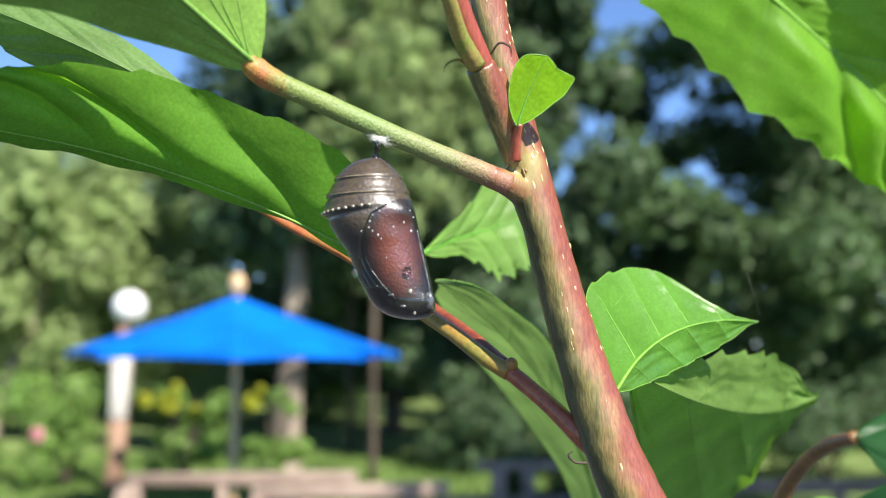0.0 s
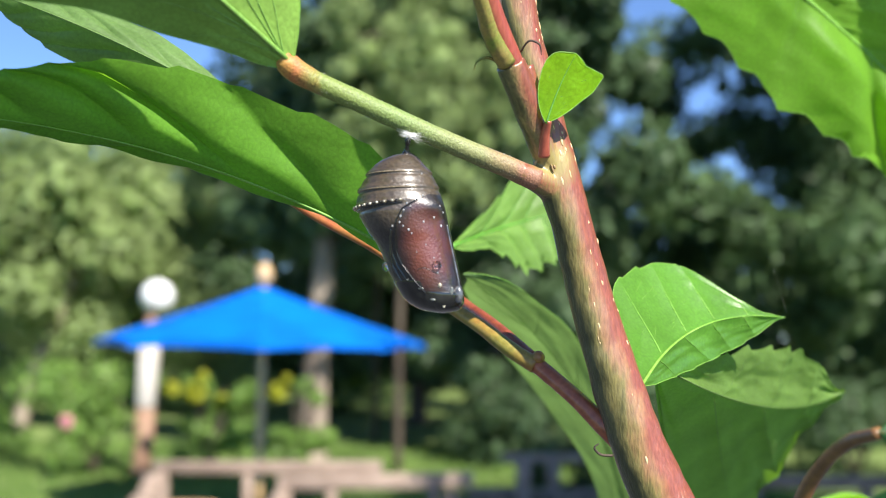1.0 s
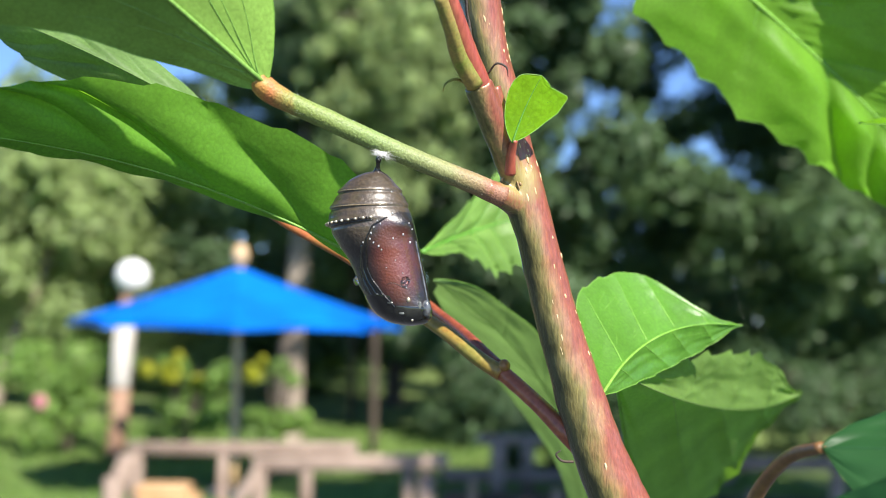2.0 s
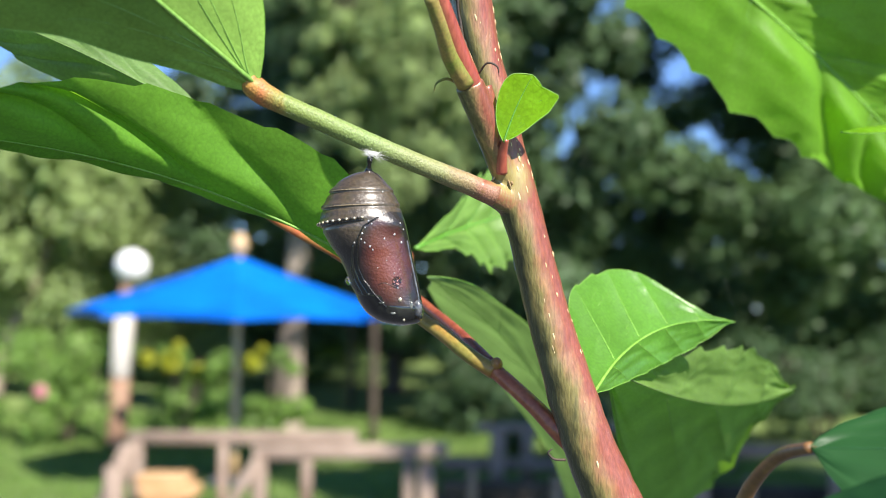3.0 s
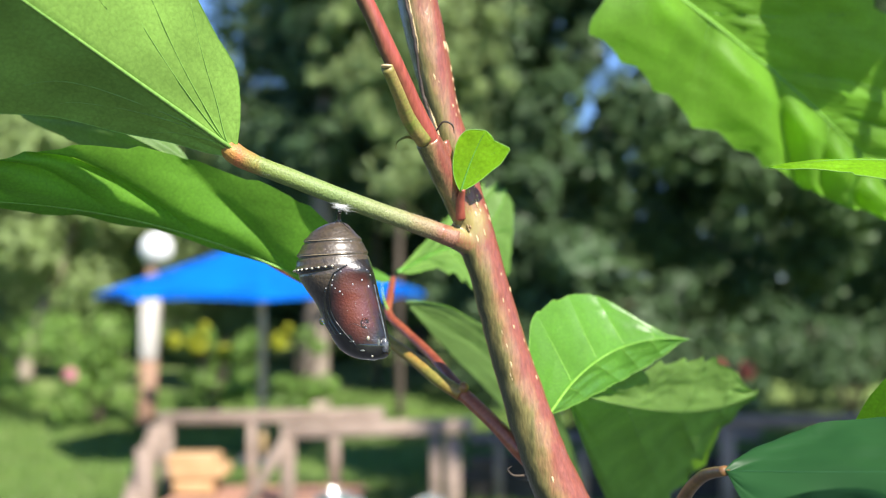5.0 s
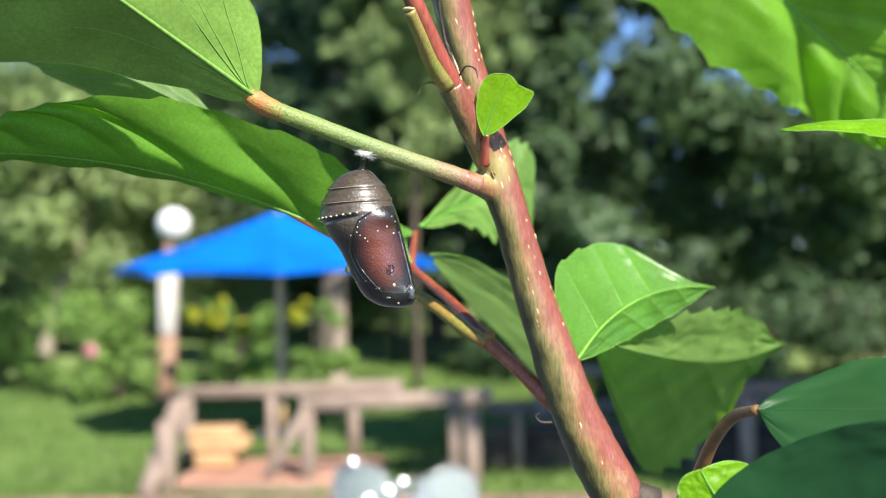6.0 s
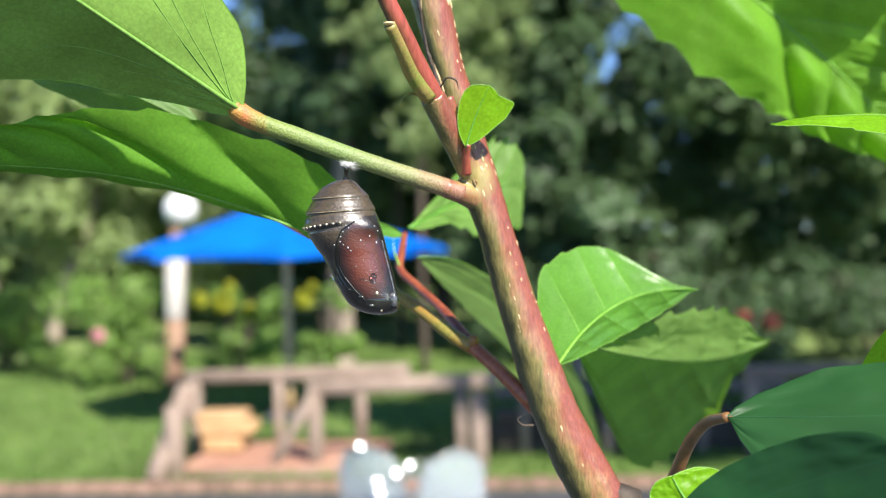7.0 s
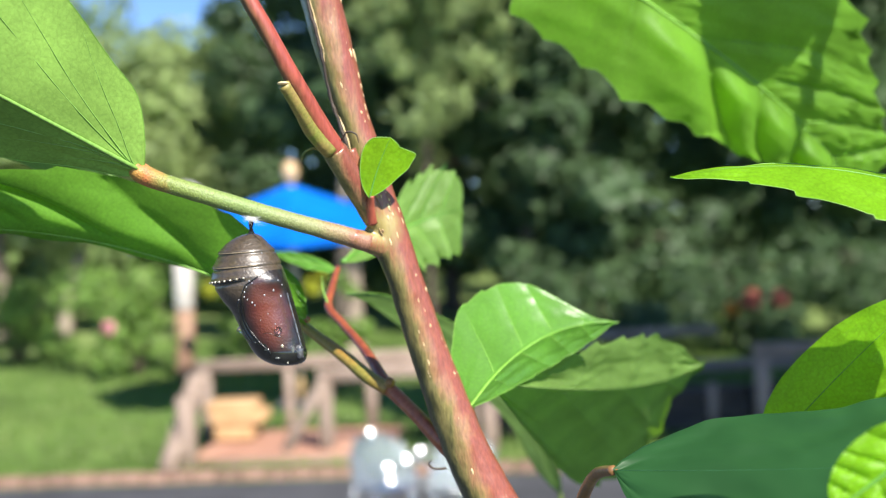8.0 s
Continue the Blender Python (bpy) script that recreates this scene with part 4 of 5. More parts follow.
# ---- the chrysalis ----
def chrysalis():
    top = Vector((-0.0061, 0.0970, 1.9150))
    ob = thing("chrysalis", top, "dark ripe butterfly chrysalis hanging from the leaf stalk, wings showing through", "chrysalis")
    mm = 0.001
    # along the body: distance from the top, sideways drift, half width (mm)
    prof = curve_points([(0, 0, 0.8), (0.5, -0.4, 2.3), (1.8, -1.0, 4.1), (3.6, -1.0, 5.6), (6.4, -1.05, 6.9), (9.7, -0.8, 7.65), (13.4, 0.6, 7.15), (15.8, 1.75, 6.55),
                         (19.2, 3.0, 6.15), (22.4, 4.1, 5.75), (25, 5.15, 5.15), (26.4, 5.9, 4.1), (27.2, 6.4, 2.7), (27.6, 6.7, 0.4)], 9)
    ss = [q[0] for q in prof]
    rings = ((3.75, 0.10), (6.55, 0.14))

    def skin(s, theta, proud=0.0):
        c = float(np.interp(s, ss, [q[1] for q in prof]))
        w = float(np.interp(s, ss, [q[2] for q in prof]))
        # segments overlap like tiles: each flares at its lower edge and tucks in below it
        for at, slope in rings:
            g = s - at - slope * w * (0.25 - math.cos(theta)) * 0.35
            fade = max(0.0, min(1.0, 0.35 - 1.1 * math.cos(theta)))
            w += (0.16 + 0.16 * fade) * math.exp(-((g + 0.35) / 0.5) ** 2) - (0.16 + 0.10 * fade) * math.exp(-((g - 0.28) / 0.30) ** 2)
        ridge = s - ridge_at(theta)
        show = max(0.0, min(1.0, 0.5 - 1.3 * math.cos(theta)))
        w += show * (0.42 * math.exp(-((ridge + 0.1) / 0.42) ** 2) - 0.22 * math.exp(-((ridge - 0.75) / 0.4) ** 2))
        # the shoulder of the folded wing
        w += 1.05 * math.exp(-((s - 9.5) / 1.9) ** 2 - ((theta - 0.70) / 0.42) ** 2)
        # eye and leg cases swell the head end
        w += 0.45 * math.exp(-((s - 24.4) / 1.2) ** 2 - ((theta - 0.75) / 0.28) ** 2)
        w += 0.22 * math.exp(-((s - 20.5) / 0.9) ** 2 - ((theta - 2.9) / 0.35) ** 2)
        w += proud
        return top + Vector(((c + w * math.cos(theta)) * mm, -0.90 * w * math.sin(theta) * mm, -s * mm))

    def ridge_at(theta):
        return 9.35 - 0.95 * (math.cos(theta) + 0.5)

    def sheet(s0, s1, lo, hi, proud, ns, nt, closed=False, soften=4.0):
        bm = bmesh.new()
        rows = []
        for i in range(ns + 1):
            f = i / ns
            s = s0 + (s1 - s0) * f
            a, b = lo(s), hi(s)
            row = []
            for k in range(nt + (0 if closed else 1)):
                g = k / nt
                edge = min(g, 1 - g, f * 0.8, (1 - f) * 0.8) * 2
                p = proud if closed else proud * min(1.0, edge * soften) ** 0.7 - 0.02 * (edge < 0.01)
                row.append(bm.verts.new(skin(s, a + (b - a) * g, p)))
            rows.append(row)
        for r1, r2 in zip(rows, rows[1:]):
            for k in range(nt):
                bm.faces.new((r1[k], r1[(k + 1) % len(r1)], r2[(k + 1) % len(r2)], r2[k]))
        return bm

    two = 2 * math.pi
    bm = sheet(0, 27.6, lambda s: 0, lambda s: two, 0, 220, 84, True)
    bmesh.ops.remove_doubles(bm, verts=bm.verts, dist=1e-6)
    part("abdomen_shell", bm, M_PUPA, ob, "bronze-brown glossy shell with ringed segments")

    def ang(s, x):
        """The angle at which the shell, s down its length, reaches x to the side of its top."""
        c = float(np.interp(s, ss, [q[1] for q in prof]))
        w = float(np.interp(s, ss, [q[2] for q in prof]))
        return math.acos(max(-1.0, min(1.0, (x - c) / w)))

    def left_edge(s):
        return ang(s, float(np.interp(s, [7.4, 8.2, 9.2, 10.3, 12.3, 15.1, 17.6, 19.5, 22, 24.8], [4.2, 2.9, 1.6, 0.0, -0.9, -1.1, -0.9, 0.0, 1.9, 4.5])))

    part("wing_case", sheet(7.4, 24.8, lambda s: math.radians(-75), left_edge, 0.12, 110, 72, soften=2.2), M_WING, ob, "dark red wing showing through the clear case")
    part("head_case", sheet(22.2, 27.58, lambda s: math.radians(96), lambda s: math.radians(300), 0.12, 30, 44), M_HEAD, ob, "black head end")
    part("head_case", sheet(24.0, 27.58, lambda s: math.radians(-62), lambda s: math.radians(99), 0.14, 24, 40), M_HEAD, ob)
    # the narrow cases of antenna and legs beside the wing, and the seams between them
    for s0, s1, shift, wide in ((13.6, 23.6, 0.30, 0.00034), (17.0, 24.4, 0.62, 0.00030)):
        row = [(*skin(s, left_edge(s) + shift * (0.5 + 0.5 * (s - s0) / (s1 - s0)), -0.12), wide * (0.35 + 0.65 * math.sin(math.pi * min(1, 0.08 + (s - s0) / (s1 - s0))))) for s in np.linspace(s0, s1, 22)]
        part("antenna_case", tube(bmesh.new(), row, 8, 2), M_HEAD, ob)
    row = [(*skin(s, left_edge(s) + 0.02, 0.10), 0.00015) for s in np.linspace(8.6, 24.5, 30)]
    part("seam", tube(bmesh.new(), row, 6, 2), M_BLACK, ob)
    row = [(*skin(s, math.radians(40 - (s - 10) * 1.2), 0.17), 0.00004) for s in np.linspace(18.5, 24.0, 12)]
    part("seam", tube(bmesh.new(), row, 5, 2), M_PUPA, ob)
    row = [(*skin(s, math.radians(18 + (s - 12) * 0.6), 0.12), 0.00018) for s in np.linspace(12.5, 26, 18)]
    part("seam", tube(bmesh.new(), row, 6, 2), M_CASE, ob, "pale rim of the clear case")
    row = [(*skin(20.6 + 0.5 * math.sin(x * 1.3), ang(20.6, x), 0.15), 0.00003) for x in np.linspace(2.6, 6.6, 10)]
    part("seam", tube(bmesh.new(), row, 5, 2), M_PUPA, ob)
    # thin tan hoops at the rims of the segments
    for at, slope in rings:
        row = []
        for t in np.linspace(math.radians(205), math.radians(62), 26):
            w = float(np.interp(at, ss, [q[2] for q in prof]))
            row.append((*skin(at - 0.08 + slope * w * (0.25 - math.cos(t)) * 0.35, t, 0.0), 0.00009))
        part("segment_rim", tube(bmesh.new(), row, 6, 2), M_HOOP, ob, "tan shiny rim")
    # beaded ridge
    for k in range(23):
        th = math.radians(196 - k * 5.0)
        part("bead", ball(skin(ridge_at(th), th, 0.05), (0.00024, 0.00024, 0.00021) if k % 2 else (0.00028, 0.00028, 0.00025), 8, 6), M_BLACK if k % 2 else M_GOLD, ob)
    part("ridge_line", tube(bmesh.new(), [(*skin(ridge_at(t) + 0.42, t, 0.02), 0.00016) for t in np.linspace(math.radians(198), math.radians(84), 18)], 6, 2), M_BLACK, ob)
    # pale spots and drops
    for x, s, r in ((0.67, 9.4, 10), (1.2, 9.9, 9), (0.1, 10.6, 10), (-0.35, 11.6, 10), (-0.5, 12.6, 10), (0.1, 13.2, 9), (1.0, 13.8, 12), (1.5, 14.4, 9), (5.2, 9.6, 10), (4.9, 11.6, 13),
                    (3.4, 12.4, 11), (6.2, 12.9, 14), (6.0, 10.6, 9), (3.0, 8.0, 11), (2.9, 4.0, 11), (3.9, 16.2, 6), (2.4, 17.5, 6), (5.2, 18.4, 7), (5.9, 20.9, 8), (-1.7, 13.2, 9)):
        r *= 0.0000135
        part("pale_spot", ball(skin(s, ang(s, x), 0.14), (r, r * 0.6, r * 1.3), 8, 6), M_PALE_SPOT, ob)
    for x, s, a, b in ((8.1, 23.9, 0.32, 0.7), (3.2, 23.6, 0.55, 0.24), (0.9, 22.1, 0.22, 0.14), (-1.4, 21.4, 0.14, 0.20), (5.2, 25.4, 0.5, 0.22)):
        part("pale_patch", ball(skin(s, ang(s, x), 0.06), (a * mm, 0.00018, b * mm), 12, 8), M_GREY_PATCH, ob)
    for s, x, r in ((23, 6.3, 0.00036), (26.5, 7.0, 0.00024)):
        part("gold_spot", ball(skin(s, ang(s, x), 0.12), (r, r * 0.7, r * 1.2), 8, 6), M_GOLD, ob)
    part("eye_cap", ball(skin(24.4, math.radians(36), -0.1), (0.0009, 0.0009, 0.0015), 16, 12), M_CASE, ob, "pale translucent eye case")
    # the black stalk it hangs by, with two fine spines
    part("cremaster", tube(bmesh.new(), [(-0.0061, 0.0970, 1.9144, 0.0011), (-0.0060, 0.0967, 1.9154, 0.00055), (-0.0059, 0.0963, 1.9162, 0.00038), (-0.0058, 0.0960, 1.9170, 0.00055),
                                         (-0.0056, 0.0958, 1.9177, 0.00048)], 12, 8), M_BLACK, ob, "short black hanging stalk")
    part("spine", tube(bmesh.new(), [(-0.0058, 0.0955, 1.9152, 0.00010), (-0.0046, 0.0945, 1.9144, 0.00008), (-0.0035, 0.0938, 1.9134, 0.00005)], 5, 4), M_BLACK, ob)
    part("spine", tube(bmesh.new(), [(-0.0063, 0.0956, 1.9152, 0.00009), (-0.0066, 0.0948, 1.9146, 0.00004)], 5, 4), M_BLACK, ob)
    return ob


chrysalis()
tagged(part("dew_drop", ball((-0.0092, 0.0958, 1.8952), (0.0006, 0.0006, 0.0008), 16, 12), M_DEW, None), "tiny clear dew drop on the edge of the chrysalis", "drop")
drop = tagged(part("dew_drop", ball((-0.00030, 0.0916, 1.8953), (0.00078, 0.0006, 0.00080), 20, 14), M_DEW, None), "clear dew drop on the chrysalis", "drop")
silk = thing("silk_pad", (-0.0056, 0.0958, 1.9178), "white silk pad on the leaf stalk", "silk")
bm = ball((-0.0055, 0.0955, 1.9180), (0.0008, 0.0008, 0.0003), 14, 8)
part("pad", bm, M_SILK, silk)
bm = bmesh.new()
for k in range(320):
    a = rnd.uniform(0, 2 * math.pi)
    c = Vector((-0.0055 + rnd.uniform(-0.0008, 0.0008), 0.0950 + rnd.uniform(-0.0004, 0.0004), 1.9180 + rnd.uniform(-0.0003, 0.0004)))
    r = abs(rnd.gauss(0, 0.0013)) + 0.0003
    e = c + Vector((math.cos(a) * r, -0.0003 + math.sin(a) * 0.0006, math.sin(a) * r * 0.45 - 0.35 * math.cos(a) * r))
    s = Vector((0.00001, 0, 0.000014))
    bm.faces.new([bm.verts.new(c - s), bm.verts.new(c + s), bm.verts.new(e)])
part("thread", bm, M_SILK, silk, kind="stuff")
thread = tagged(part("spider_thread", tube(bmesh.new(), [(0.0690, 0.140, 1.8985, 0.000005), (0.0705, 0.1405, 1.8940, 0.000005), (0.0722, 0.142, 1.8895, 0.000005)], 5, 4), M_SILK, None),
                "single fine strand of spider silk above the leaf tip", "spider thread")


# ---- the garden ----
M_LAWN = surface("lawn_soil_green", [(0.08, 0.12, 0.03), (0.15, 0.22, 0.055), (0.20, 0.27, 0.07)], 0.9, 0.9, 0.02, 14)
M_GRASS = leaf_surface("grass_blade", (0.15, 0.25, 0.06), (0.27, 0.42, 0.08), rough=0.6, share=0.4, veins=False, patch=0.5, gloss=0.25)
M_PAVING = surface("dark_paving", [(0.035, 0.037, 0.042), (0.06, 0.062, 0.07)], 2.0, 0.8, 0.004, 60)
M_BRICK = surface("edging_brick", [(0.20, 0.115, 0.085), (0.28, 0.17, 0.13)], 6, 0.8, 0.003, 80, per_object=0.2)
M_TIMBER = surface("weathered_timber", [(0.22, 0.16, 0.12), (0.32, 0.24, 0.19)], 3.0, 0.75, 0.002, 40, stretch=(1, 1, 3), per_object=0.15)
M_TIMBER_RED = surface("deck_board_red", [(0.30, 0.15, 0.10), (0.40, 0.22, 0.15)], 3.0, 0.7, 0.002, 40, per_object=0.15)
M_POST = surface("brown_post", [(0.28, 0.16, 0.10), (0.36, 0.22, 0.15)], 3.0, 0.7, 0.002, 40)
M_WHITE = surface("worn_white_paint", [(0.46, 0.41, 0.36), (0.66, 0.62, 0.58)], 4.0, 0.5, 0.001, 60)
M_GLOBE = surface("milk_glass", [(0.78, 0.78, 0.78), (0.82, 0.82, 0.82)], 3.0, 0.25, coat=0.4)
M_BLUE = leaf_surface("blue_canvas", (0.0, 0.20, 0.92), (0.0, 0.23, 0.92), rough=0.75, share=0.25, veins=True, patch=2.0, gloss=0.15)
M_POLE = surface("varnished_pole", [(0.50, 0.33, 0.16), (0.60, 0.42, 0.23)], 5.0, 0.45, 0.001, 60, coat=0.2)
M_CUSHION = surface("tan_cushion", [(0.44, 0.26, 0.12), (0.54, 0.34, 0.17)], 6.0, 0.85, 0.003, 120)
M_BARK = surface("tree_bark", [(0.05, 0.036, 0.026), (0.11, 0.085, 0.06)], 3.0, 0.9, 0.03, 30, stretch=(1, 1, 0.3))
M_BARK_PALE = surface("pale_tree_bark", [(0.17, 0.13, 0.10), (0.34, 0.28, 0.22)], 2.0, 0.85, 0.02, 20, stretch=(1, 1, 0.4))
M_CROWN = leaf_surface("crown_leaf", (0.17, 0.245, 0.085), (0.32, 0.46, 0.12), rough=0.55, share=0.35, veins=False, patch=0.5, gloss=0.3)
M_CROWN_LIGHT = leaf_surface("light_crown_leaf", (0.28, 0.37, 0.15), (0.50, 0.62, 0.26), rough=0.55, share=0.45, veins=False, patch=0.5, gloss=0.3)
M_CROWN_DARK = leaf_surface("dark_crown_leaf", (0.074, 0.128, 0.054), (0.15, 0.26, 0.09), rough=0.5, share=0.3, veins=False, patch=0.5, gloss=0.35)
M_CROWN_MID = leaf_surface("mid_crown_leaf", (0.095, 0.160, 0.066), (0.18, 0.31, 0.11), rough=0.5, share=0.35, veins=False, patch=0.5, gloss=0.3)
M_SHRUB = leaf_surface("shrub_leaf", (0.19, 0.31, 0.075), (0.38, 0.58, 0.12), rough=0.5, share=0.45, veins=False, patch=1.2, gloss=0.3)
M_YELLOW = leaf_surface("yellow_petal", (0.36, 0.38, 0.03), (0.45, 0.48, 0.05), veins=False, patch=3, gloss=0.2)
M_ORANGE = leaf_surface("orange_petal", (0.6, 0.22, 0.03), (0.6, 0.25, 0.05), veins=False, patch=3, gloss=0.2)
M_PINK = leaf_surface("pink_petal", (0.66, 0.30, 0.32), (0.6, 0.2, 0.25), veins=False, patch=3, gloss=0.2)
M_RED = leaf_surface("red_petal", (0.55, 0.17, 0.11), (0.5, 0.16, 0.09), veins=False, patch=3, gloss=0.2)
M_CLEAR = glassy("clear_plastic", (0.90, 0.95, 0.97), 0.12, 1.45)
M_CLEAR.node_tree.nodes["Principled BSDF"].inputs["Transmission Weight"].default_value = 0.8
M_MIRROR = surface("mirror_metal", [(0.6, 0.62, 0.64), (0.7, 0.72, 0.74)], 8, 0.15, metal=1.0)

# ground: one sheet to the horizon, gently uneven
def ground_z(x, y):
    far = max(0.0, min(1.0, (y - 12) / 20))
    return GZ + far * 0.10 * math.sin(x * 0.21 + 1) + far * 0.08 * math.sin(y * 0.3)


bm = bmesh.new()
xs = sorted({-600, -200, -80} | set(range(-44, 45, 2)) | {80, 200, 600})
ys = sorted({-600, -200, -60, -20, -6, 0, 4} | set(range(6, 61, 2)) | {80, 140, 300, 1000})
grid = [[bm.verts.new((x, y, ground_z(x, y))) for x in xs] for y in ys]
for a, b in zip(grid, grid[1:]):
    for k in range(len(xs) - 1):
        bm.faces.new((a[k], a[k + 1], b[k + 1], b[k]))
tagged(part("ground", bm, M_LAWN, None), "mown lawn running back under the trees", "lawn", kind="structure")

# paved strip before the lawn, with a brick edge
bm = box(bmesh.new(), (-16, -8, GZ - 0.1), (14, 9.55, GZ + 0.012))
tagged(part("pavement", bm, M_PAVING, None, smooth=False), "dark paved terrace", "paving", kind="structure")
edging = thing("brick_edging", (-3, 9.68, GZ), "low row of red bricks along the paving", "edging", kind="structure")
me = None
for k in range(70):
    x = -9.5 + k * 0.225
    if me is None:
        b0 = part("brick", bevelled(box(bmesh.new(), (-0.105, -0.06, 0), (0.105, 0.06, 0.09)), 0.008, 1), M_BRICK, None, smooth=False)
        me = b0.data
        brick = b0
    else:
        brick = new("brick", me)
    brick.parent = edging
    brick.location = (x + 3, rnd.uniform(-0.008, 0.008), rnd.uniform(-0.006, 0.006))
    brick.rotation_euler = (0, 0, rnd.uniform(-0.03, 0.03))


def soup(name, blobs, size, material, parent, seed, slim=0.5, droop=0.0, label=""):
    """Many small folded leaves scattered in rounded clumps: rows of x, y, z, radius, count."""
    rng = np.random.default_rng(seed)
    verts, faces = [], []
    count = 0
    for x, y, z, r, n in blobs:
        n = int(n)
        d = rng.normal(size=(n, 3))
        d /= np.linalg.norm(d, axis=1)[:, None]
        rad = r * (0.45 + 0.55 * rng.random(n) ** 0.4)
        c = d * rad[:, None] * np.array([1, 1, 0.85]) + (x, y, z)
        up = d + np.array([0, 0, 0.5]) + rng.normal(size=(n, 3)) * 0.45
        up /= np.linalg.norm(up, axis=1)[:, None]
        a = rng.normal(size=(n, 3))
        a[:, 2] -= droop
        a -= up * (a * up).sum(1)[:, None]
        a /= np.linalg.norm(a, axis=1)[:, None]
        b = np.cross(up, a)
        s = size * (0.6 + 0.8 * rng.random(n))[:, None]
        tipp, tail = c + a * s * 0.5, c - a * s * 0.5
        lft = c + b * s * 0.5 * slim - up * s * 0.10
        rgt = c - b * s * 0.5 * slim - up * s * 0.10
        verts.append(np.stack([tail, lft, tipp, rgt], 1).reshape(-1, 3))
        i = count + 4 * np.arange(n)
        faces.append(np.stack([i, i + 1, i + 2], 1))
        faces.append(np.stack([i, i + 2, i + 3], 1))
        count += 4 * n
    me = bpy.data.meshes.new(name)
    o = ORIGIN.get(parent.name, Vector((0, 0, 0))) if parent else Vector((0, 0, 0))
    me.from_pydata((np.concatenate(verts) - np.array(o)).tolist(), [], np.concatenate(faces).tolist())
    me.materials.append(material)
    ob = new(name, me)
    ob.parent = parent
    return tagged(ob, label)


def tree(x, y, height, spread, trunk_r, seed, material, bark, leaves, low=0.3, leaf_size=0.30, label="", lean=0.0, side=0.0, start=0.35, group="trees behind the lawn"):
    """A tapered trunk with forking limbs, and a crown of leafy clumps set along the limbs."""
    rt = random.Random(seed)
    z0 = ground_z(x, y)
    ob = thing("tree", (x, y, z0), label, "tree", group)
    top = height * 0.82
    bm = tube(bmesh.new(), [(x, y, z0 - 0.15, trunk_r * 1.35), (x + lean * 0.15, y, z0 + height * 0.15, trunk_r), (x + lean * 0.6, y, z0 + height * 0.45, trunk_r * 0.75),
                            (x + lean, y, z0 + top, trunk_r * 0.2)], 12, 6, 0.0)
    part("trunk", bm, bark, ob)
    blobs = []
    limbs = 13
    for k in range(limbs):
        h = height * (low + (0.80 - low) * k / limbs)
        a = k * 2.4 + rt.uniform(-0.4, 0.4)
        reach = spread * rt.uniform(0.55, 1.0) * (1 - 0.45 * max(0, k / limbs - 0.5))
        t = h / height
        s = Vector((x + lean * t * 1.2, y, z0 + h))
        e = s + Vector((side + math.cos(a) * reach, math.sin(a) * reach, height * rt.uniform(0.02, 0.16)))
        m = (s + e) / 2 + Vector((0, 0, height * 0.04))
        part("limb", tube(bmesh.new(), [(*s, trunk_r * 0.4 * (1.1 - t)), (*m, trunk_r * 0.25 * (1.1 - t)), (*e, 0.02)], 7, 4), bark, ob)
        for j in range(5):
            c = s.lerp(e, start + (1.03 - start) * j / 4) + Vector((rt.uniform(-.5, .5), rt.uniform(-.5, .5), rt.uniform(-.3, .7))) * spread * 0.22
            blobs.append((*c, spread * rt.uniform(0.16, 0.34), leaves / (limbs * 5)))
    for j in range(5):
        blobs.append((x + lean + rt.uniform(-.4, .4) * spread, y + rt.uniform(-.4, .4) * spread, z0 + height * rt.uniform(0.8, 0.98), spread * 0.3, leaves / 40))
    soup("crown", blobs, leaf_size, material, ob, seed, 0.55)
    return ob


TREES = [
    # x, y, height, spread, trunk, seed, leaf, bark, leaves, low
    (1.4, 21, 12, 2.7, 0.26, 21, M_CROWN_DARK, M_BARK, 16000, 0.04), (7.2, 23, 13, 3.0, 0.28, 22, M_CROWN_MID, M_BARK, 16000, 0.04),
    (11.2, 22, 12, 3.6, 0.25, 23, M_CROWN_MID, M_BARK, 14000, 0.040), (5.2, 27, 9.5, 2.6, 0.20, 24, M_CROWN_MID, M_BARK, 6000, 0.06),
    (-1.2, 26, 14, 3.6, 0.28, 25, M_CROWN_DARK, M_BARK, 16000, 0.05), (11.5, 31, 15, 4.2, 0.30, 26, M_CROWN_MID, M_BARK, 14000, 0.042),
    (-4.4, 30, 11, 3.6, 0.26, 27, M_CROWN_DARK, M_BARK, 13000, 0.03), (0.5, 19.6, 12.5, 1.9, 0.22, 34, M_CROWN_DARK, M_BARK, 11000, 0.05), (-8.5, 33, 8.5, 4.0, 0.25, 28, M_CROWN_LIGHT, M_BARK_PALE, 14000, 0.040),
    (-13.0, 34, 9.6, 4.2, 0.25, 29, M_CROWN_LIGHT, M_BARK, 12000, 0.03), (15.5, 28, 14, 4.5, 0.3, 30, M_CROWN_DARK, M_BARK, 6000, 0.1),
    (0.4, 34, 17, 4.2, 0.3, 31, M_CROWN_DARK, M_BARK, 7000, 0.15), (-18, 32, 11, 4.5, 0.3, 32, M_CROWN, M_BARK, 5000, 0.1),
]
for x, y, h, sp, tr, sd, mt, bk, lv, lo in TREES:
    tree(x, y, h, sp, tr * 0.6, sd, mt, bk, lv, lo, start=0.12, label="dense garden tree in full leaf behind the lawn" if mt is not M_CROWN_LIGHT else "light airy tree with yellowish leaves")
# four trees out of view, added to throw shade on the lawn and fence
tree(9.6, 5.4, 11.0, 4.4, 0.26, 46, M_CROWN_DARK, M_BARK, 5200, 0.42, label="broad unseen shade tree added beside the terrace")
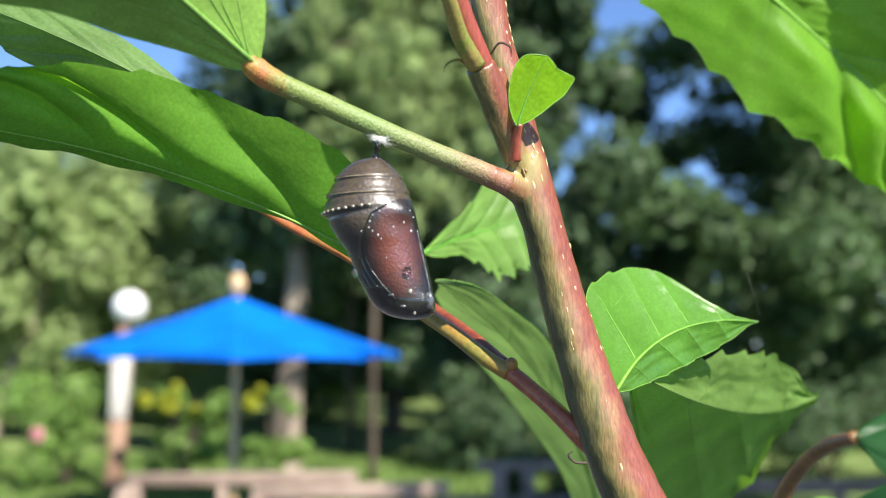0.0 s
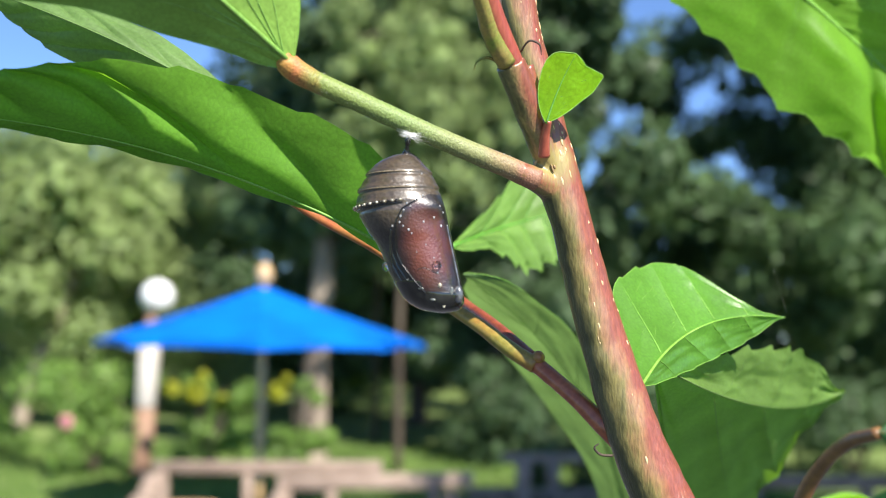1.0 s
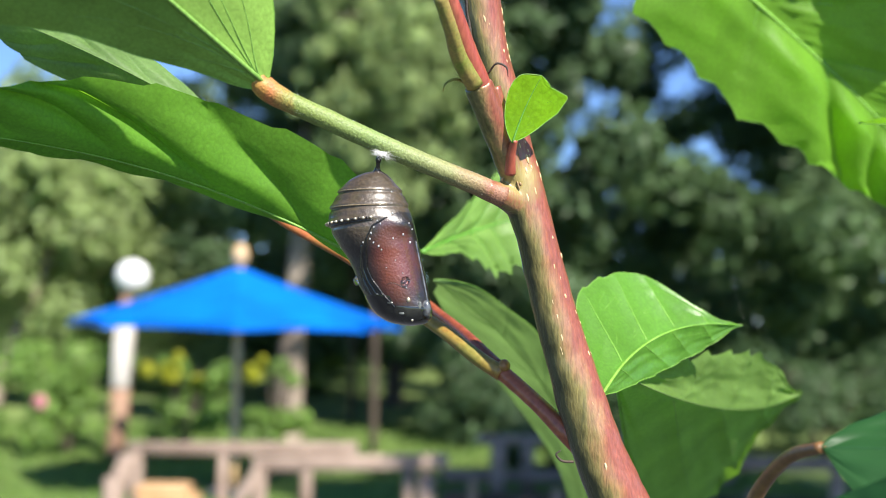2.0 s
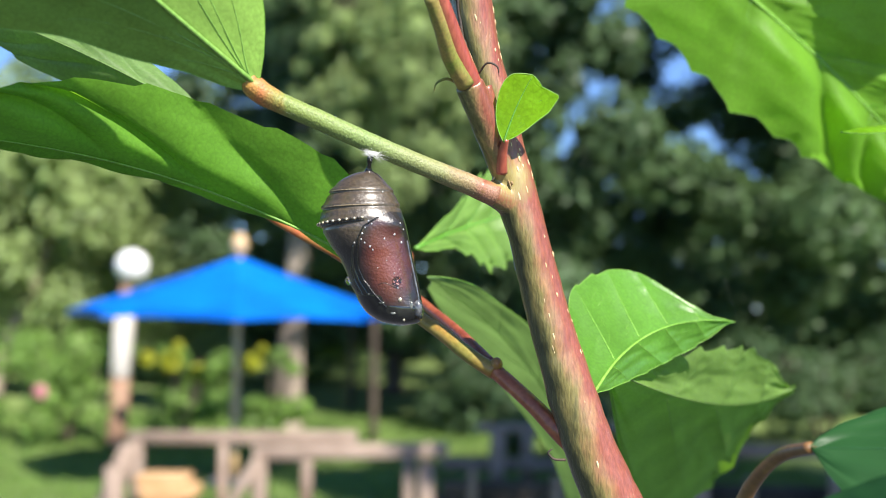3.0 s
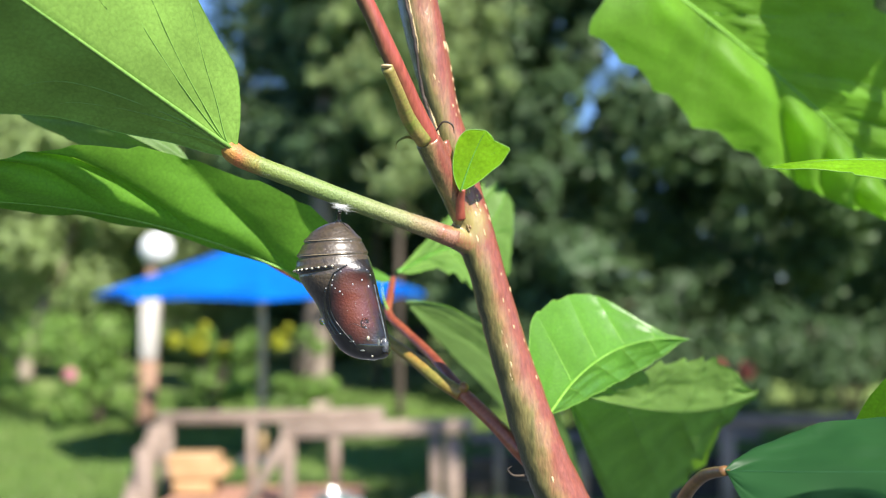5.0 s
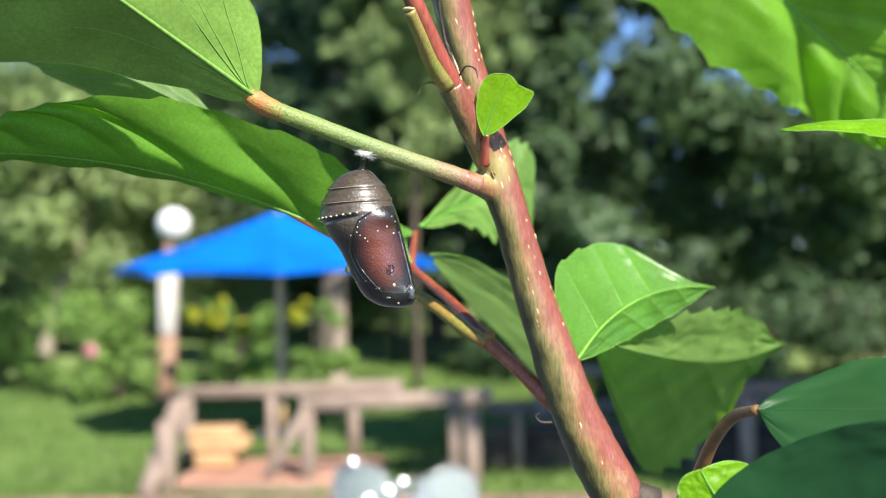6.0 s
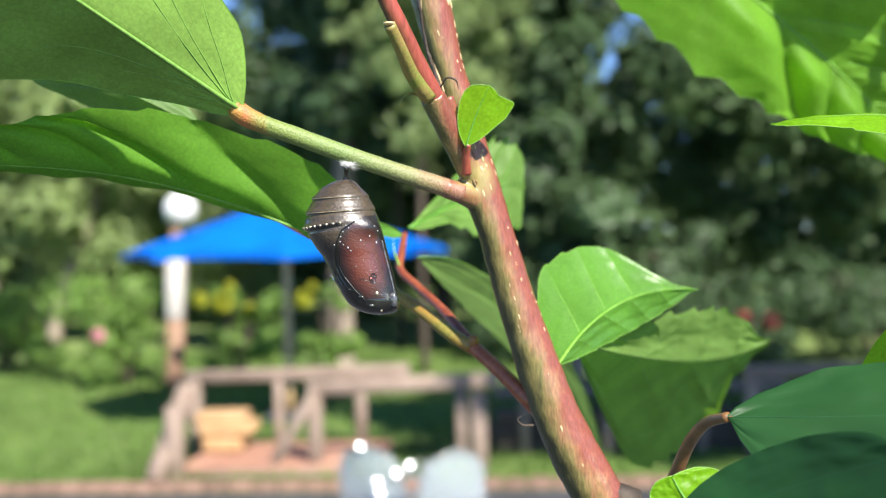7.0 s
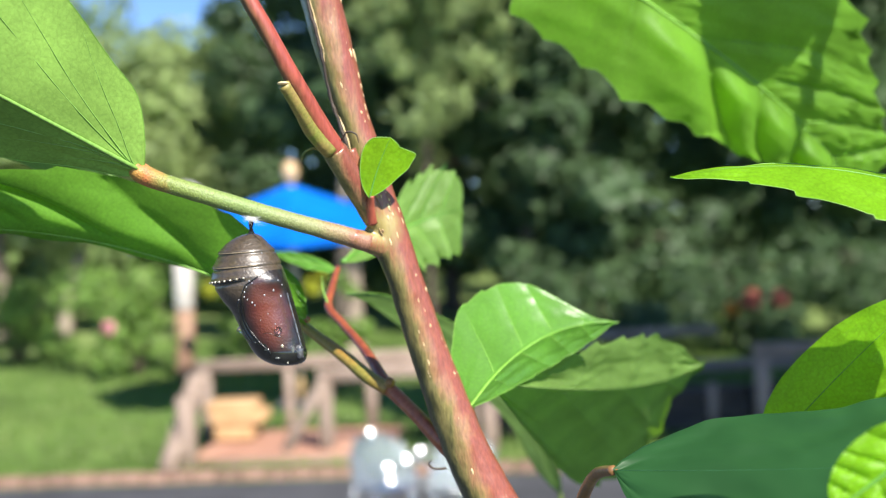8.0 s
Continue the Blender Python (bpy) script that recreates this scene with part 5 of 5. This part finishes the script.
tree(6.0, 5.7, 10.8, 2.8, 0.22, 47, M_CROWN_DARK, M_BARK, 9000, 0.62, label="leafy unseen shade tree added beside the terrace", group="trees round the terrace")
tree(-8.0, 9.5, 17.0, 2.6, 0.28, 48, M_CROWN_DARK, M_BARK, 9000, 0.6, label="tall unseen shade tree added beside the terrace", side=4.3, group="trees round the terrace")
tree(7.6, 9.4, 6.4, 2.9, 0.20, 45, M_CROWN_DARK, M_BARK, 7000, 0.42, label="leafy unseen shade tree added beside the timber fence")
tree(-2.75, 19.2, 8.5, 1.8, 0.23, 41, M_CROWN_DARK, M_BARK_PALE, 5500, 0.42, label="tree with a thick pale trunk on the lawn", lean=0.3)
tree(-9.9, 24, 6.5, 2.4, 0.15, 42, M_CROWN_LIGHT, M_BARK_PALE, 4500, 0.3, label="pale slanting tree among shrubs", lean=1.6)
tree(-11.3, 24, 7.0, 2.6, 0.22, 43, M_CROWN, M_BARK_PALE, 4500, 0.4, label="pale-trunked tree among shrubs")


# distant woods that close the view
far = []
rt = random.Random(77)
for k in range(120):
    x = -48 + 96 * k / 119 + rt.uniform(-1, 1)
    y = 44 + rt.uniform(-3, 5)
    tall = 8.0 if x < -9 else (7.0 if 3 < x < 13 else 12.5)
    for j in range(5):
        far.append((x + rt.uniform(-1, 1), y, GZ + tall * (j + 0.5) / 5 * rt.uniform(0.85, 1.1), rt.uniform(1.2, 2.2), 150))
woods = soup("far_woods", far, 0.55, M_CROWN_MID, None, 78, 0.6)
tagged(woods, "distant leafy woods beyond the garden", "woods", kind="stuff")


# the weeping tree: curtains of hanging foliage
def weeping_tree(x, y, seed):
    rt = random.Random(seed)
    z0 = ground_z(x, y)
    ob = thing("weeping_tree", (x, y, z0), "weeping tree with pale hanging curtains of leaves", "tree")
    part("trunk", tube(bmesh.new(), [(x, y, z0 - 0.1, 0.07), (x, y, z0 + 3, 0.055), (x + 0.2, y, z0 + 7, 0.045), (x + 0.4, y, z0 + 9.8, 0.03)], 12, 6), M_BARK, ob)
    blobs = []
    for k in range(30):
        a = rt.uniform(0, 2 * math.pi)
        reach = rt.uniform(0.3, 1.6)
        s = Vector((x + 0.3, y, z0 + rt.uniform(6.0, 9.4)))
        e = s + Vector((math.cos(a) * reach, math.sin(a) * reach, rt.uniform(0.2, 1.0)))
        part("limb", tube(bmesh.new(), [(*s, 0.06), (*((s + e) / 2 + Vector((0, 0, 0.3))), 0.04), (*e, 0.02)], 6, 4), M_BARK, ob)
        fall = rt.uniform(1.6, 3.8)
        for j in range(9):
            blobs.append((e.x + rt.uniform(-.35, .35), e.y + rt.uniform(-.3, .3), e.z - fall * (j + rt.uniform(-.6, .6)) / 9, rt.uniform(0.16, 0.44), rt.uniform(24, 70)))
    soup("hanging_foliage", blobs, 0.20, M_CROWN_LIGHT, ob, seed, 0.35, droop=1.6)
    return ob


weeping_tree(-1.15, 18.0, 51)
weeping_tree(-1.9, 22.5, 52)


def shrub(x, y, w, h, seed, material, leaves, label, flowers=()):
    rt = random.Random(seed)
    z0 = ground_z(x, y)
    ob = thing("shrub", (x, y, z0), label, "shrub", "shrubs along the lawn")
    for k in range(6):
        a = k * 1.05 + rt.uniform(-.2, .2)
        part("branch", tube(bmesh.new(), [(x, y, z0 - 0.05, 0.03), (x + math.cos(a) * w * 0.25, y + math.sin(a) * w * 0.25, z0 + h * 0.45, 0.02),
                                          (x + math.cos(a) * w * 0.45, y + math.sin(a) * w * 0.45, z0 + h * 0.8, 0.008)], 6, 4), M_BARK, ob)
    blobs = [(x + rt.uniform(-.75, .75) * w, y + rt.uniform(-.6, .6) * w, z0 + h * rt.uniform(0.18, 0.85), w * rt.uniform(0.22, 0.42), leaves / 16) for k in range(16)]
    soup("foliage", blobs, 0.14, material, ob, seed, 0.6)
    for fx, fy, fz, r, fm in flowers:
        for k in range(6):
            a = k * math.pi / 3
            bm = ball((fx + math.cos(a) * r * 0.55, fy + 0.15 * r * math.sin(a * 2), fz + math.sin(a) * r * 0.55), (r * 0.55, r * 0.3, r * 0.55), 8, 6)
            part("petal", bm, fm, ob)
    return ob


shrub(-5.9, 17.2, 1.25, 1.9, 61, M_SHRUB, 1700, "sunlit green shrub with a pink bloom", [(-5.77, 15.65, 0.523, 0.11, M_PINK)])
shrub(-8.9, 19.5, 1.3, 1.6, 62, M_SHRUB, 1500, "sunlit leafy green shrub beside the lawn")
shrub(-4.0, 17.0, 0.7, 1.7, 63, M_SHRUB, 800, "shrub with yellow and orange blooms",
      [(-4.05, 16.2, 0.95, 0.16, M_YELLOW), (-3.65, 16.2, 0.80, 0.13, M_YELLOW), (-3.9, 16.0, 1.2, 0.08, M_YELLOW), (-4.35, 16.0, 1.0, 0.12, M_YELLOW)])
shrub(-2.6, 17.3, 0.5, 1.7, 64, M_SHRUB, 600, "shrub with yellow blooms", [(-2.9, 16.6, 0.95, 0.14, M_YELLOW), (-2.75, 16.5, 1.15, 0.07, M_YELLOW)])
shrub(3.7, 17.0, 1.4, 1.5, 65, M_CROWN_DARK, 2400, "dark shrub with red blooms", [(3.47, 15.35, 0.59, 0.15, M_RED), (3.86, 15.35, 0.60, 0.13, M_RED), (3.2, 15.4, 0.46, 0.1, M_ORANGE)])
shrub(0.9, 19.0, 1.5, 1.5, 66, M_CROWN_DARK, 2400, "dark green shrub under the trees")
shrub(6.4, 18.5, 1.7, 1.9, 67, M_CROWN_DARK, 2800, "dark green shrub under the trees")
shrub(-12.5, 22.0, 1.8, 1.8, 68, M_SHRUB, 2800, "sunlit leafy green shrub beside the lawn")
# dark-leaved shrub added to deepen the shade on the ground behind the railing
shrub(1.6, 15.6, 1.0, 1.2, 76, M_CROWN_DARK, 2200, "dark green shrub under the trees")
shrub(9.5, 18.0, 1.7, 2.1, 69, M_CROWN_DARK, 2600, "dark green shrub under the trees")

shrub(-6.6, 29.0, 2.2, 3.6, 71, M_CROWN_LIGHT, 4200, "tall airy pale green shrub behind the lawn")
shrub(-11.8, 29.0, 2.0, 3.0, 72, M_CROWN_LIGHT, 3800, "tall airy pale green shrub behind the lawn")
shrub(-15.5, 29.0, 2.4, 4.2, 73, M_SHRUB, 4200, "tall leafy green shrub behind the lawn")
shrub(-4.4, 30.0, 2.0, 3.2, 74, M_SHRUB, 3600, "tall leafy green shrub behind the lawn")

# grass blades on the nearer lawn
rng = np.random.default_rng(5)
n = 60000
gx, gy = rng.uniform(-9, 5, n), 9.85 + 12 * rng.random(n) ** 1.3
gh = rng.uniform(0.05, 0.12, n)
dx, dy = rng.normal(0, 0.03, n), rng.normal(0, 0.03, n)
a = rng.uniform(0, math.pi, n)
wx, wy = np.cos(a) * 0.010, np.sin(a) * 0.010
gz = np.array([ground_z(x, y) for x, y in zip(gx, gy)])
v = np.stack([np.stack([gx - wx, gy - wy, gz], 1), np.stack([gx + wx, gy + wy, gz], 1), np.stack([gx + dx, gy + dy, gz + gh], 1)], 1).reshape(-1, 3)
me = bpy.data.meshes.new("grass")
me.from_pydata(v.tolist(), [], (3 * np.arange(n)[:, None] + np.arange(3)).tolist())
me.materials.append(M_GRASS)
tagged(new("grass", me), "short green lawn grass", "grass", kind="stuff")


# ---- umbrella ----
def umbrella():
    cx, cy, rim_z, apex_z, R = -2.57, 13.53, 1.737, 2.437, 2.025
    ob = thing("garden_umbrella", (cx, cy, GZ), "open blue canvas garden umbrella on a wooden pole", "umbrella")
    part("pole", tube(bmesh.new(), [(cx, cy, GZ + 0.05, 0.052), (cx, cy, 1.0, 0.050), (cx, cy, apex_z + 0.03, 0.040)], 14, 4), M_POLE, ob)
    part("base", bevelled(box(bmesh.new(), (cx - 0.28, cy - 0.28, GZ), (cx + 0.28, cy + 0.28, GZ + 0.09)), 0.03), M_PAVING, ob)
    part("finial", ball((cx, cy, apex_z + 0.135), (0.106, 0.106, 0.15), 16, 10), M_POLE, ob, "turned wooden finial")
    part("hub", tube(bmesh.new(), [(cx, cy, 1.55, 0.06), (cx, cy, 1.67, 0.06)], 12, 2), M_POLE, ob)
    sides, turn = 8, math.radians(10)

    def canopy_point(k, f, g):
        """Corner number k, f along to the next corner, g from the apex to the rim; the cloth sags between its ribs."""
        a0, a1 = turn + 2 * math.pi * k / sides, turn + 2 * math.pi * (k + 1) / sides
        p = Vector((math.cos(a0), math.sin(a0), 0)).lerp(Vector((math.cos(a1), math.sin(a1), 0)), f)
        sag = math.sin(math.pi * f) * g * 0.035
        z = apex_z + (rim_z - apex_z) * (g ** 0.92) + sag * (0.8 if g > 0.95 else -0.5)
        return Vector((cx, cy, 0)) + p * R * g + Vector((0, 0, z))

    for k in range(sides):
        bm = bmesh.new()
        rows = [[bm.verts.new(canopy_point(k, i / 10, 0.03 + 0.97 * j / 12)) for i in range(11)] for j in range(13)]
        for r1, r2 in zip(rows, rows[1:]):
            for i in range(10):
                bm.faces.new((r1[i], r2[i], r2[i + 1], r1[i + 1]))
        panel = part("canopy_panel", bm, M_BLUE, ob)
        bm = bmesh.new()
        r1 = [bm.verts.new(canopy_point(k, i / 10, 1.0)) for i in range(11)]
        r2 = [bm.verts.new(canopy_point(k, i / 10, 1.0) - Vector((0, 0, 0.07))) for i in range(11)]
        for i in range(10):
            bm.faces.new((r1[i], r2[i], r2[i + 1], r1[i + 1]))
        part("hem", bm, M_BLUE, panel)
        e = canopy_point(k, 0, 0.98)
        part("rib", beam((cx, cy, apex_z - 0.09), (e.x, e.y, e.z - 0.05), 0.018, 0.022, 0.003), M_POLE, ob)
        m = canopy_point(k, 0, 0.5)
        part("strut", beam((cx, cy, 1.62), (m.x, m.y, m.z - 0.03), 0.015, 0.018, 0.003), M_POLE, ob)
    return ob


umbrella()


# ---- lamp post ----
def lamp_post():
    x, y = -4.95, 16.9
    ob = thing("lamp_post", (x, y, ground_z(x, y)), "garden lamp with a white globe on a part-white wooden post", "lamp post")
    part("post", beam((x - 0.08, y, ground_z(x, y)), (x - 0.028, y, 0.65), 0.25, 0.25, 0.02), M_POST, ob)
    part("post_sleeve", beam((x - 0.035, y, 0.6501), (x, y, 1.74), 0.27, 0.27, 0.025), M_WHITE, ob, "white painted upper post")
    part("cap", beam((x, y, 1.74), (x, y, 1.88), 0.34, 0.34, 0.02), M_POST, ob)
    part("collar", tube(bmesh.new(), [(x, y, 1.88, 0.11), (x, y, 2.06, 0.09), (x + 0.03, y, 2.16, 0.11)], 14, 4), M_POST, ob)
    part("globe", ball((x + 0.08, y, 2.38), (0.26, 0.26, 0.26), 28, 18), M_GLOBE, ob, "white glass globe")
    return ob


lamp_post()


# ---- timber railing and deck ----
def railing(name, posts, rails, braces, label):
    ob = thing(name, posts[0][:3], label, "railing", "timber railings")
    for x, y, z0, z1, w in posts:
        part("post", beam((x, y, z0), (x, y, z1), w, w), M_TIMBER, ob)
    for a, b, w, h in rails:
        part("rail", beam(a, b, w, h), M_TIMBER, ob)
    for a, b, w, h in braces:
        part("brace", beam(a, b, w, h), M_TIMBER, ob)
    return ob


railing("railing", [(-3.2, 11.5, GZ, 0.40, 0.12), (-2.3, 11.5, GZ, 0.38, 0.09), (-1.42, 11.5, GZ, 0.42, 0.11)],
        [((-3.3, 11.5, 0.43), (-0.9, 11.5, 0.47), 0.09, 0.13)], [], "weathered timber railing at the back of the deck")
railing("railing", [(-1.73, 10.4, GZ, 0.40, 0.13), (-0.32, 10.4, GZ, 0.42, 0.10)], [((-1.80, 10.4, 0.44), (0.05, 10.45, 0.50), 0.09, 0.14)],
        [((-1.72, 10.31, 0.42), (-2.12, 10.30, -0.26), 0.10, 0.10)], "weathered timber railing with a slanting brace")
railing("railing", [(-3.02, 10.1, GZ, 0.34, 0.15)], [], [((-3.0, 10.5, 0.47), (-3.16, 9.9, -0.33), 0.16, 0.12)], "slanting timber handrail beside the steps")
railing("railing", [(2.54, 10.8, GZ, 0.42, 0.13), (3.9, 10.9, GZ, 0.42, 0.11)], [((2.46, 10.8, 0.48), (5.6, 11.0, 0.50), 0.10, 0.13)], [], "timber railing in dappled sun")
railing("railing", [(-0.15, 10.35, GZ, 0.385, 0.15), (0.62, 12.5, GZ, 0.45, 0.16), (1.0, 13.0, GZ, 0.42, 0.14)],
        [((0.0, 12.6, 0.05), (3.4, 12.9, 0.06), 0.10, 0.13), ((0.4, 13.2, 0.40), (2.6, 13.4, 0.42), 0.08, 0.10)], [], "dark timber fence in the shade")

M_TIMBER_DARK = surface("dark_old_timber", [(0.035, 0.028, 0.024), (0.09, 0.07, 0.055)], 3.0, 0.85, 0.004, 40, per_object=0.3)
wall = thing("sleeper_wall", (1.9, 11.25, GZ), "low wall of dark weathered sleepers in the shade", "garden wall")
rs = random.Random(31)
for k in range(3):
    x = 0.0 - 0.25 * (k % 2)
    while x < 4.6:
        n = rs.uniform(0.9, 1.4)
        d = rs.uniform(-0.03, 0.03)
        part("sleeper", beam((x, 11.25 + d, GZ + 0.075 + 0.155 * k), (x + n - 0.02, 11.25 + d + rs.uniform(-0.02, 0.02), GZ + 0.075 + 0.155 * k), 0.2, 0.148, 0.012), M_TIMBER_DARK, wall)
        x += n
for x in (0.3, 1.15, 2.1, 3.1):
    part("stake", beam((x, 11.10, GZ), (x, 11.10, GZ + rs.uniform(0.5, 0.7)), 0.09, 0.09), M_TIMBER, wall)

deck = thing("deck", (-2.1, 10.6, GZ), "low deck of reddish worn boards", "deck", kind="structure")
bd = part("board", bevelled(box(bmesh.new(), (-0.93, -0.063, -0.02), (0.93, 0.063, 0.02)), 0.006, 1), M_TIMBER_RED, None, smooth=False)
bd.parent = deck
bd.location = (0.0, -0.33, 0.10)
for k in range(1, 9):
    b2 = new("board", bd.data)
    b2.parent = deck
    b2.location = (0.10 * k * 0.12, -0.33 + 0.135 * k, 0.10 + rnd.uniform(-0.003, 0.003))
for x in (-0.8, 0.0, 0.8):
    part("joist", beam((-2.1 + x, 10.22, GZ + 0.04), (-2.1 + x, 11.4, GZ + 0.04), 0.06, 0.08), M_TIMBER, deck)
part("joist", beam((-3.02, 10.20, GZ + 0.04), (-1.18, 10.20, GZ + 0.04), 0.05, 0.08), M_TIMBER, deck)


def cushion(z, w, d, h, x, y):
    bm = bevelled(box(bmesh.new(), (x - w / 2, y - d / 2, z), (x + w / 2, y + d / 2, z + h)), h * 0.32, 3)
    return tagged(part("cushion", bm, M_CUSHION, None), "tan outdoor cushion stacked on the deck", "cushion", "stacked cushions")


cushion(GZ + 0.122, 0.42, 0.4, 0.17, -2.76, 11.0)
cushion(GZ + 0.296, 0.56, 0.42, 0.12, -2.72, 11.0)
cushion(GZ + 0.42, 0.50, 0.40, 0.10, -2.78, 11.0)


# ---- clear plastic chairs ----
# places of the mirror domes added for glints on the clear plastic
GLINT_DOMES = [[(-0.905, 7.29, 0.485), (-0.79, 7.275, 0.245), (-0.78, 7.275, 0.152)], [(-0.5675, 7.28, 0.3535), (-0.6629, 7.29, 0.291)]]


def chair(x, y, turn, tone):
    ob = thing("patio_chair", (x, y, GZ + 0.012), "clear plastic patio chair glinting in the sun", "chair", "clear chairs on the terrace")
    m = Matrix.Translation((x, y, GZ + 0.012)) @ pose(0, 0, 0, 0, 0, turn)

    def put(name, bm, mat=None):
        bm.transform(m)
        return part(name, bm, mat or M_CLEAR, ob)

    seat = bmesh.new()
    rows = [[seat.verts.new((-0.23 + 0.46 * i / 8, -0.22 + 0.44 * j / 6, 0.44 - 0.02 * math.sin(math.pi * i / 8) - 0.015 * j / 6)) for i in range(9)] for j in range(7)]
    for r1, r2 in zip(rows, rows[1:]):
        for i in range(8):
            seat.faces.new((r1[i], r1[i + 1], r2[i + 1], r2[i]))
    bmesh.ops.solidify(seat, geom=list(seat.faces), thickness=0.012)
    put("seat", seat)
    back = bmesh.new()
    rows = []
    for j in range(9):
        f = j / 8
        w = 0.25 * (1 - 0.25 * f * f)
        rows.append([back.verts.new((w * math.sin(-1.1 + 2.2 * i / 10) / math.sin(1.1), 0.22 + 0.09 * f - 0.10 * (1 - math.cos(-1.1 + 2.2 * i / 10)),
                                     0.46 + (0.40 - 0.09 * abs(i - 5) / 5) * f)) for i in range(11)])
    for r1, r2 in zip(rows, rows[1:]):
        for i in range(10):
            back.faces.new((r1[i], r1[i + 1], r2[i + 1], r2[i]))
    bmesh.ops.solidify(back, geom=list(back.faces), thickness=0.012)
    put("backrest", back)
    # shallow mirror domes added to throw sun glints; the plastic itself has none of them
    face = Vector((0.34, -0.80, 0.50)).to_track_quat("Z", "Y").to_matrix().to_4x4()
    for sx, sy, sz in GLINT_DOMES[tone]:
        bm = bmesh.new()
        rings = [[bm.verts.new(Matrix.Translation((sx, sy, sz)) @ face @ Vector((r * math.cos(a * math.pi / 8), r * math.sin(a * math.pi / 8), (0.0225 ** 2 - r * r) / 0.2)))
                  for a in range(16)] for r in (0.003, 0.009, 0.015, 0.020, 0.0225)]
        for r1, r2 in zip(rings, rings[1:]):
            for k in range(16):
                bm.faces.new((r1[k], r2[k], r2[(k + 1) % 16], r1[(k + 1) % 16]))
        bm.faces.new(rings[0])
        bm.faces.new(list(reversed(rings[-1])))
        part("glint_dome", bm, M_MIRROR, ob)
    for lx in (-0.21, 0.21):
        for ly in (-0.2, 0.21):
            put("leg", tube(bmesh.new(), [(lx, ly, 0.44, 0.018), (lx * 1.08, ly * 1.08, 0.2, 0.015), (lx * 1.12, ly * 1.12, 0.0, 0.013)], 10, 3))
        put("armrest", tube(bmesh.new(), [(lx * 1.1, 0.2, 0.66, 0.015), (lx * 1.2, 0.0, 0.66, 0.016), (lx * 1.15, -0.2, 0.63, 0.015), (lx * 1.1, -0.21, 0.45, 0.014)], 10, 5))
    return ob


chair(-0.80, 7.6, 165, 0)
chair(-0.36, 7.4, 200, 1)


# ---- motion ----
SWAY_BIG = [(0, 0.0045, 0.0003, -0.0032), (0.5, 0.0056, 0.0004, -0.0033), (1, 0.0049, 0.0004, -0.0037), (1.5, 0.0044, 0.0003, -0.0033), (2, 0.0037, 0.0002, -0.0037),
            (3.5, 0.0032, 0.0001, -0.0030), (4, 0.0030, 0.0002, -0.0036), (4.5, 0.0037, 0.0001, -0.0030), (6, 0.0017, 0.0001, 0.0019), (7, 0.0015, 0.0001, -0.0004),
            (7.5, -0.0009, -0.0001, -0.0026), (8, 0, 0, 0)]
SWAY_SLIM = [(0, -0.0045, 0, -0.0008), (2, -0.0045, 0, -0.0008), (2.2, -0.0042, 0.0001, -0.0012), (3.3, -0.0061, 0.0001, -0.0023), (3.5, -0.003, -0.0001, 0.0016),
             (4, -0.0058, -0.0001, -0.0004), (4.5, -0.0002, -0.0001, 0.0023), (4.7, -0.0021, -0.0001, 0.0017), (5.8, -0.0042, -0.0002, -0.0012), (6, -0.0064, -0.0002, -0.0034),
             (6.5, -0.0044, -0.0002, -0.0024), (7, -0.003, -0.0001, -0.0003), (7.5, -0.0042, -0.0002, -0.0009), (7.7, -0.0086, -0.0005, -0.002), (7.8, -0.0021, -0.0001, 0.0007),
             (8, 0, 0, 0)]


def motions():
    """Two leaves sway a little on their own in the breeze."""
    walk(LEAF["w"], [(t, pose(x, y, z)) for t, x, y, z in SWAY_BIG])
    walk(LEAF["x"], [(t, pose(x, y, z)) for t, x, y, z in SWAY_SLIM])


motions()
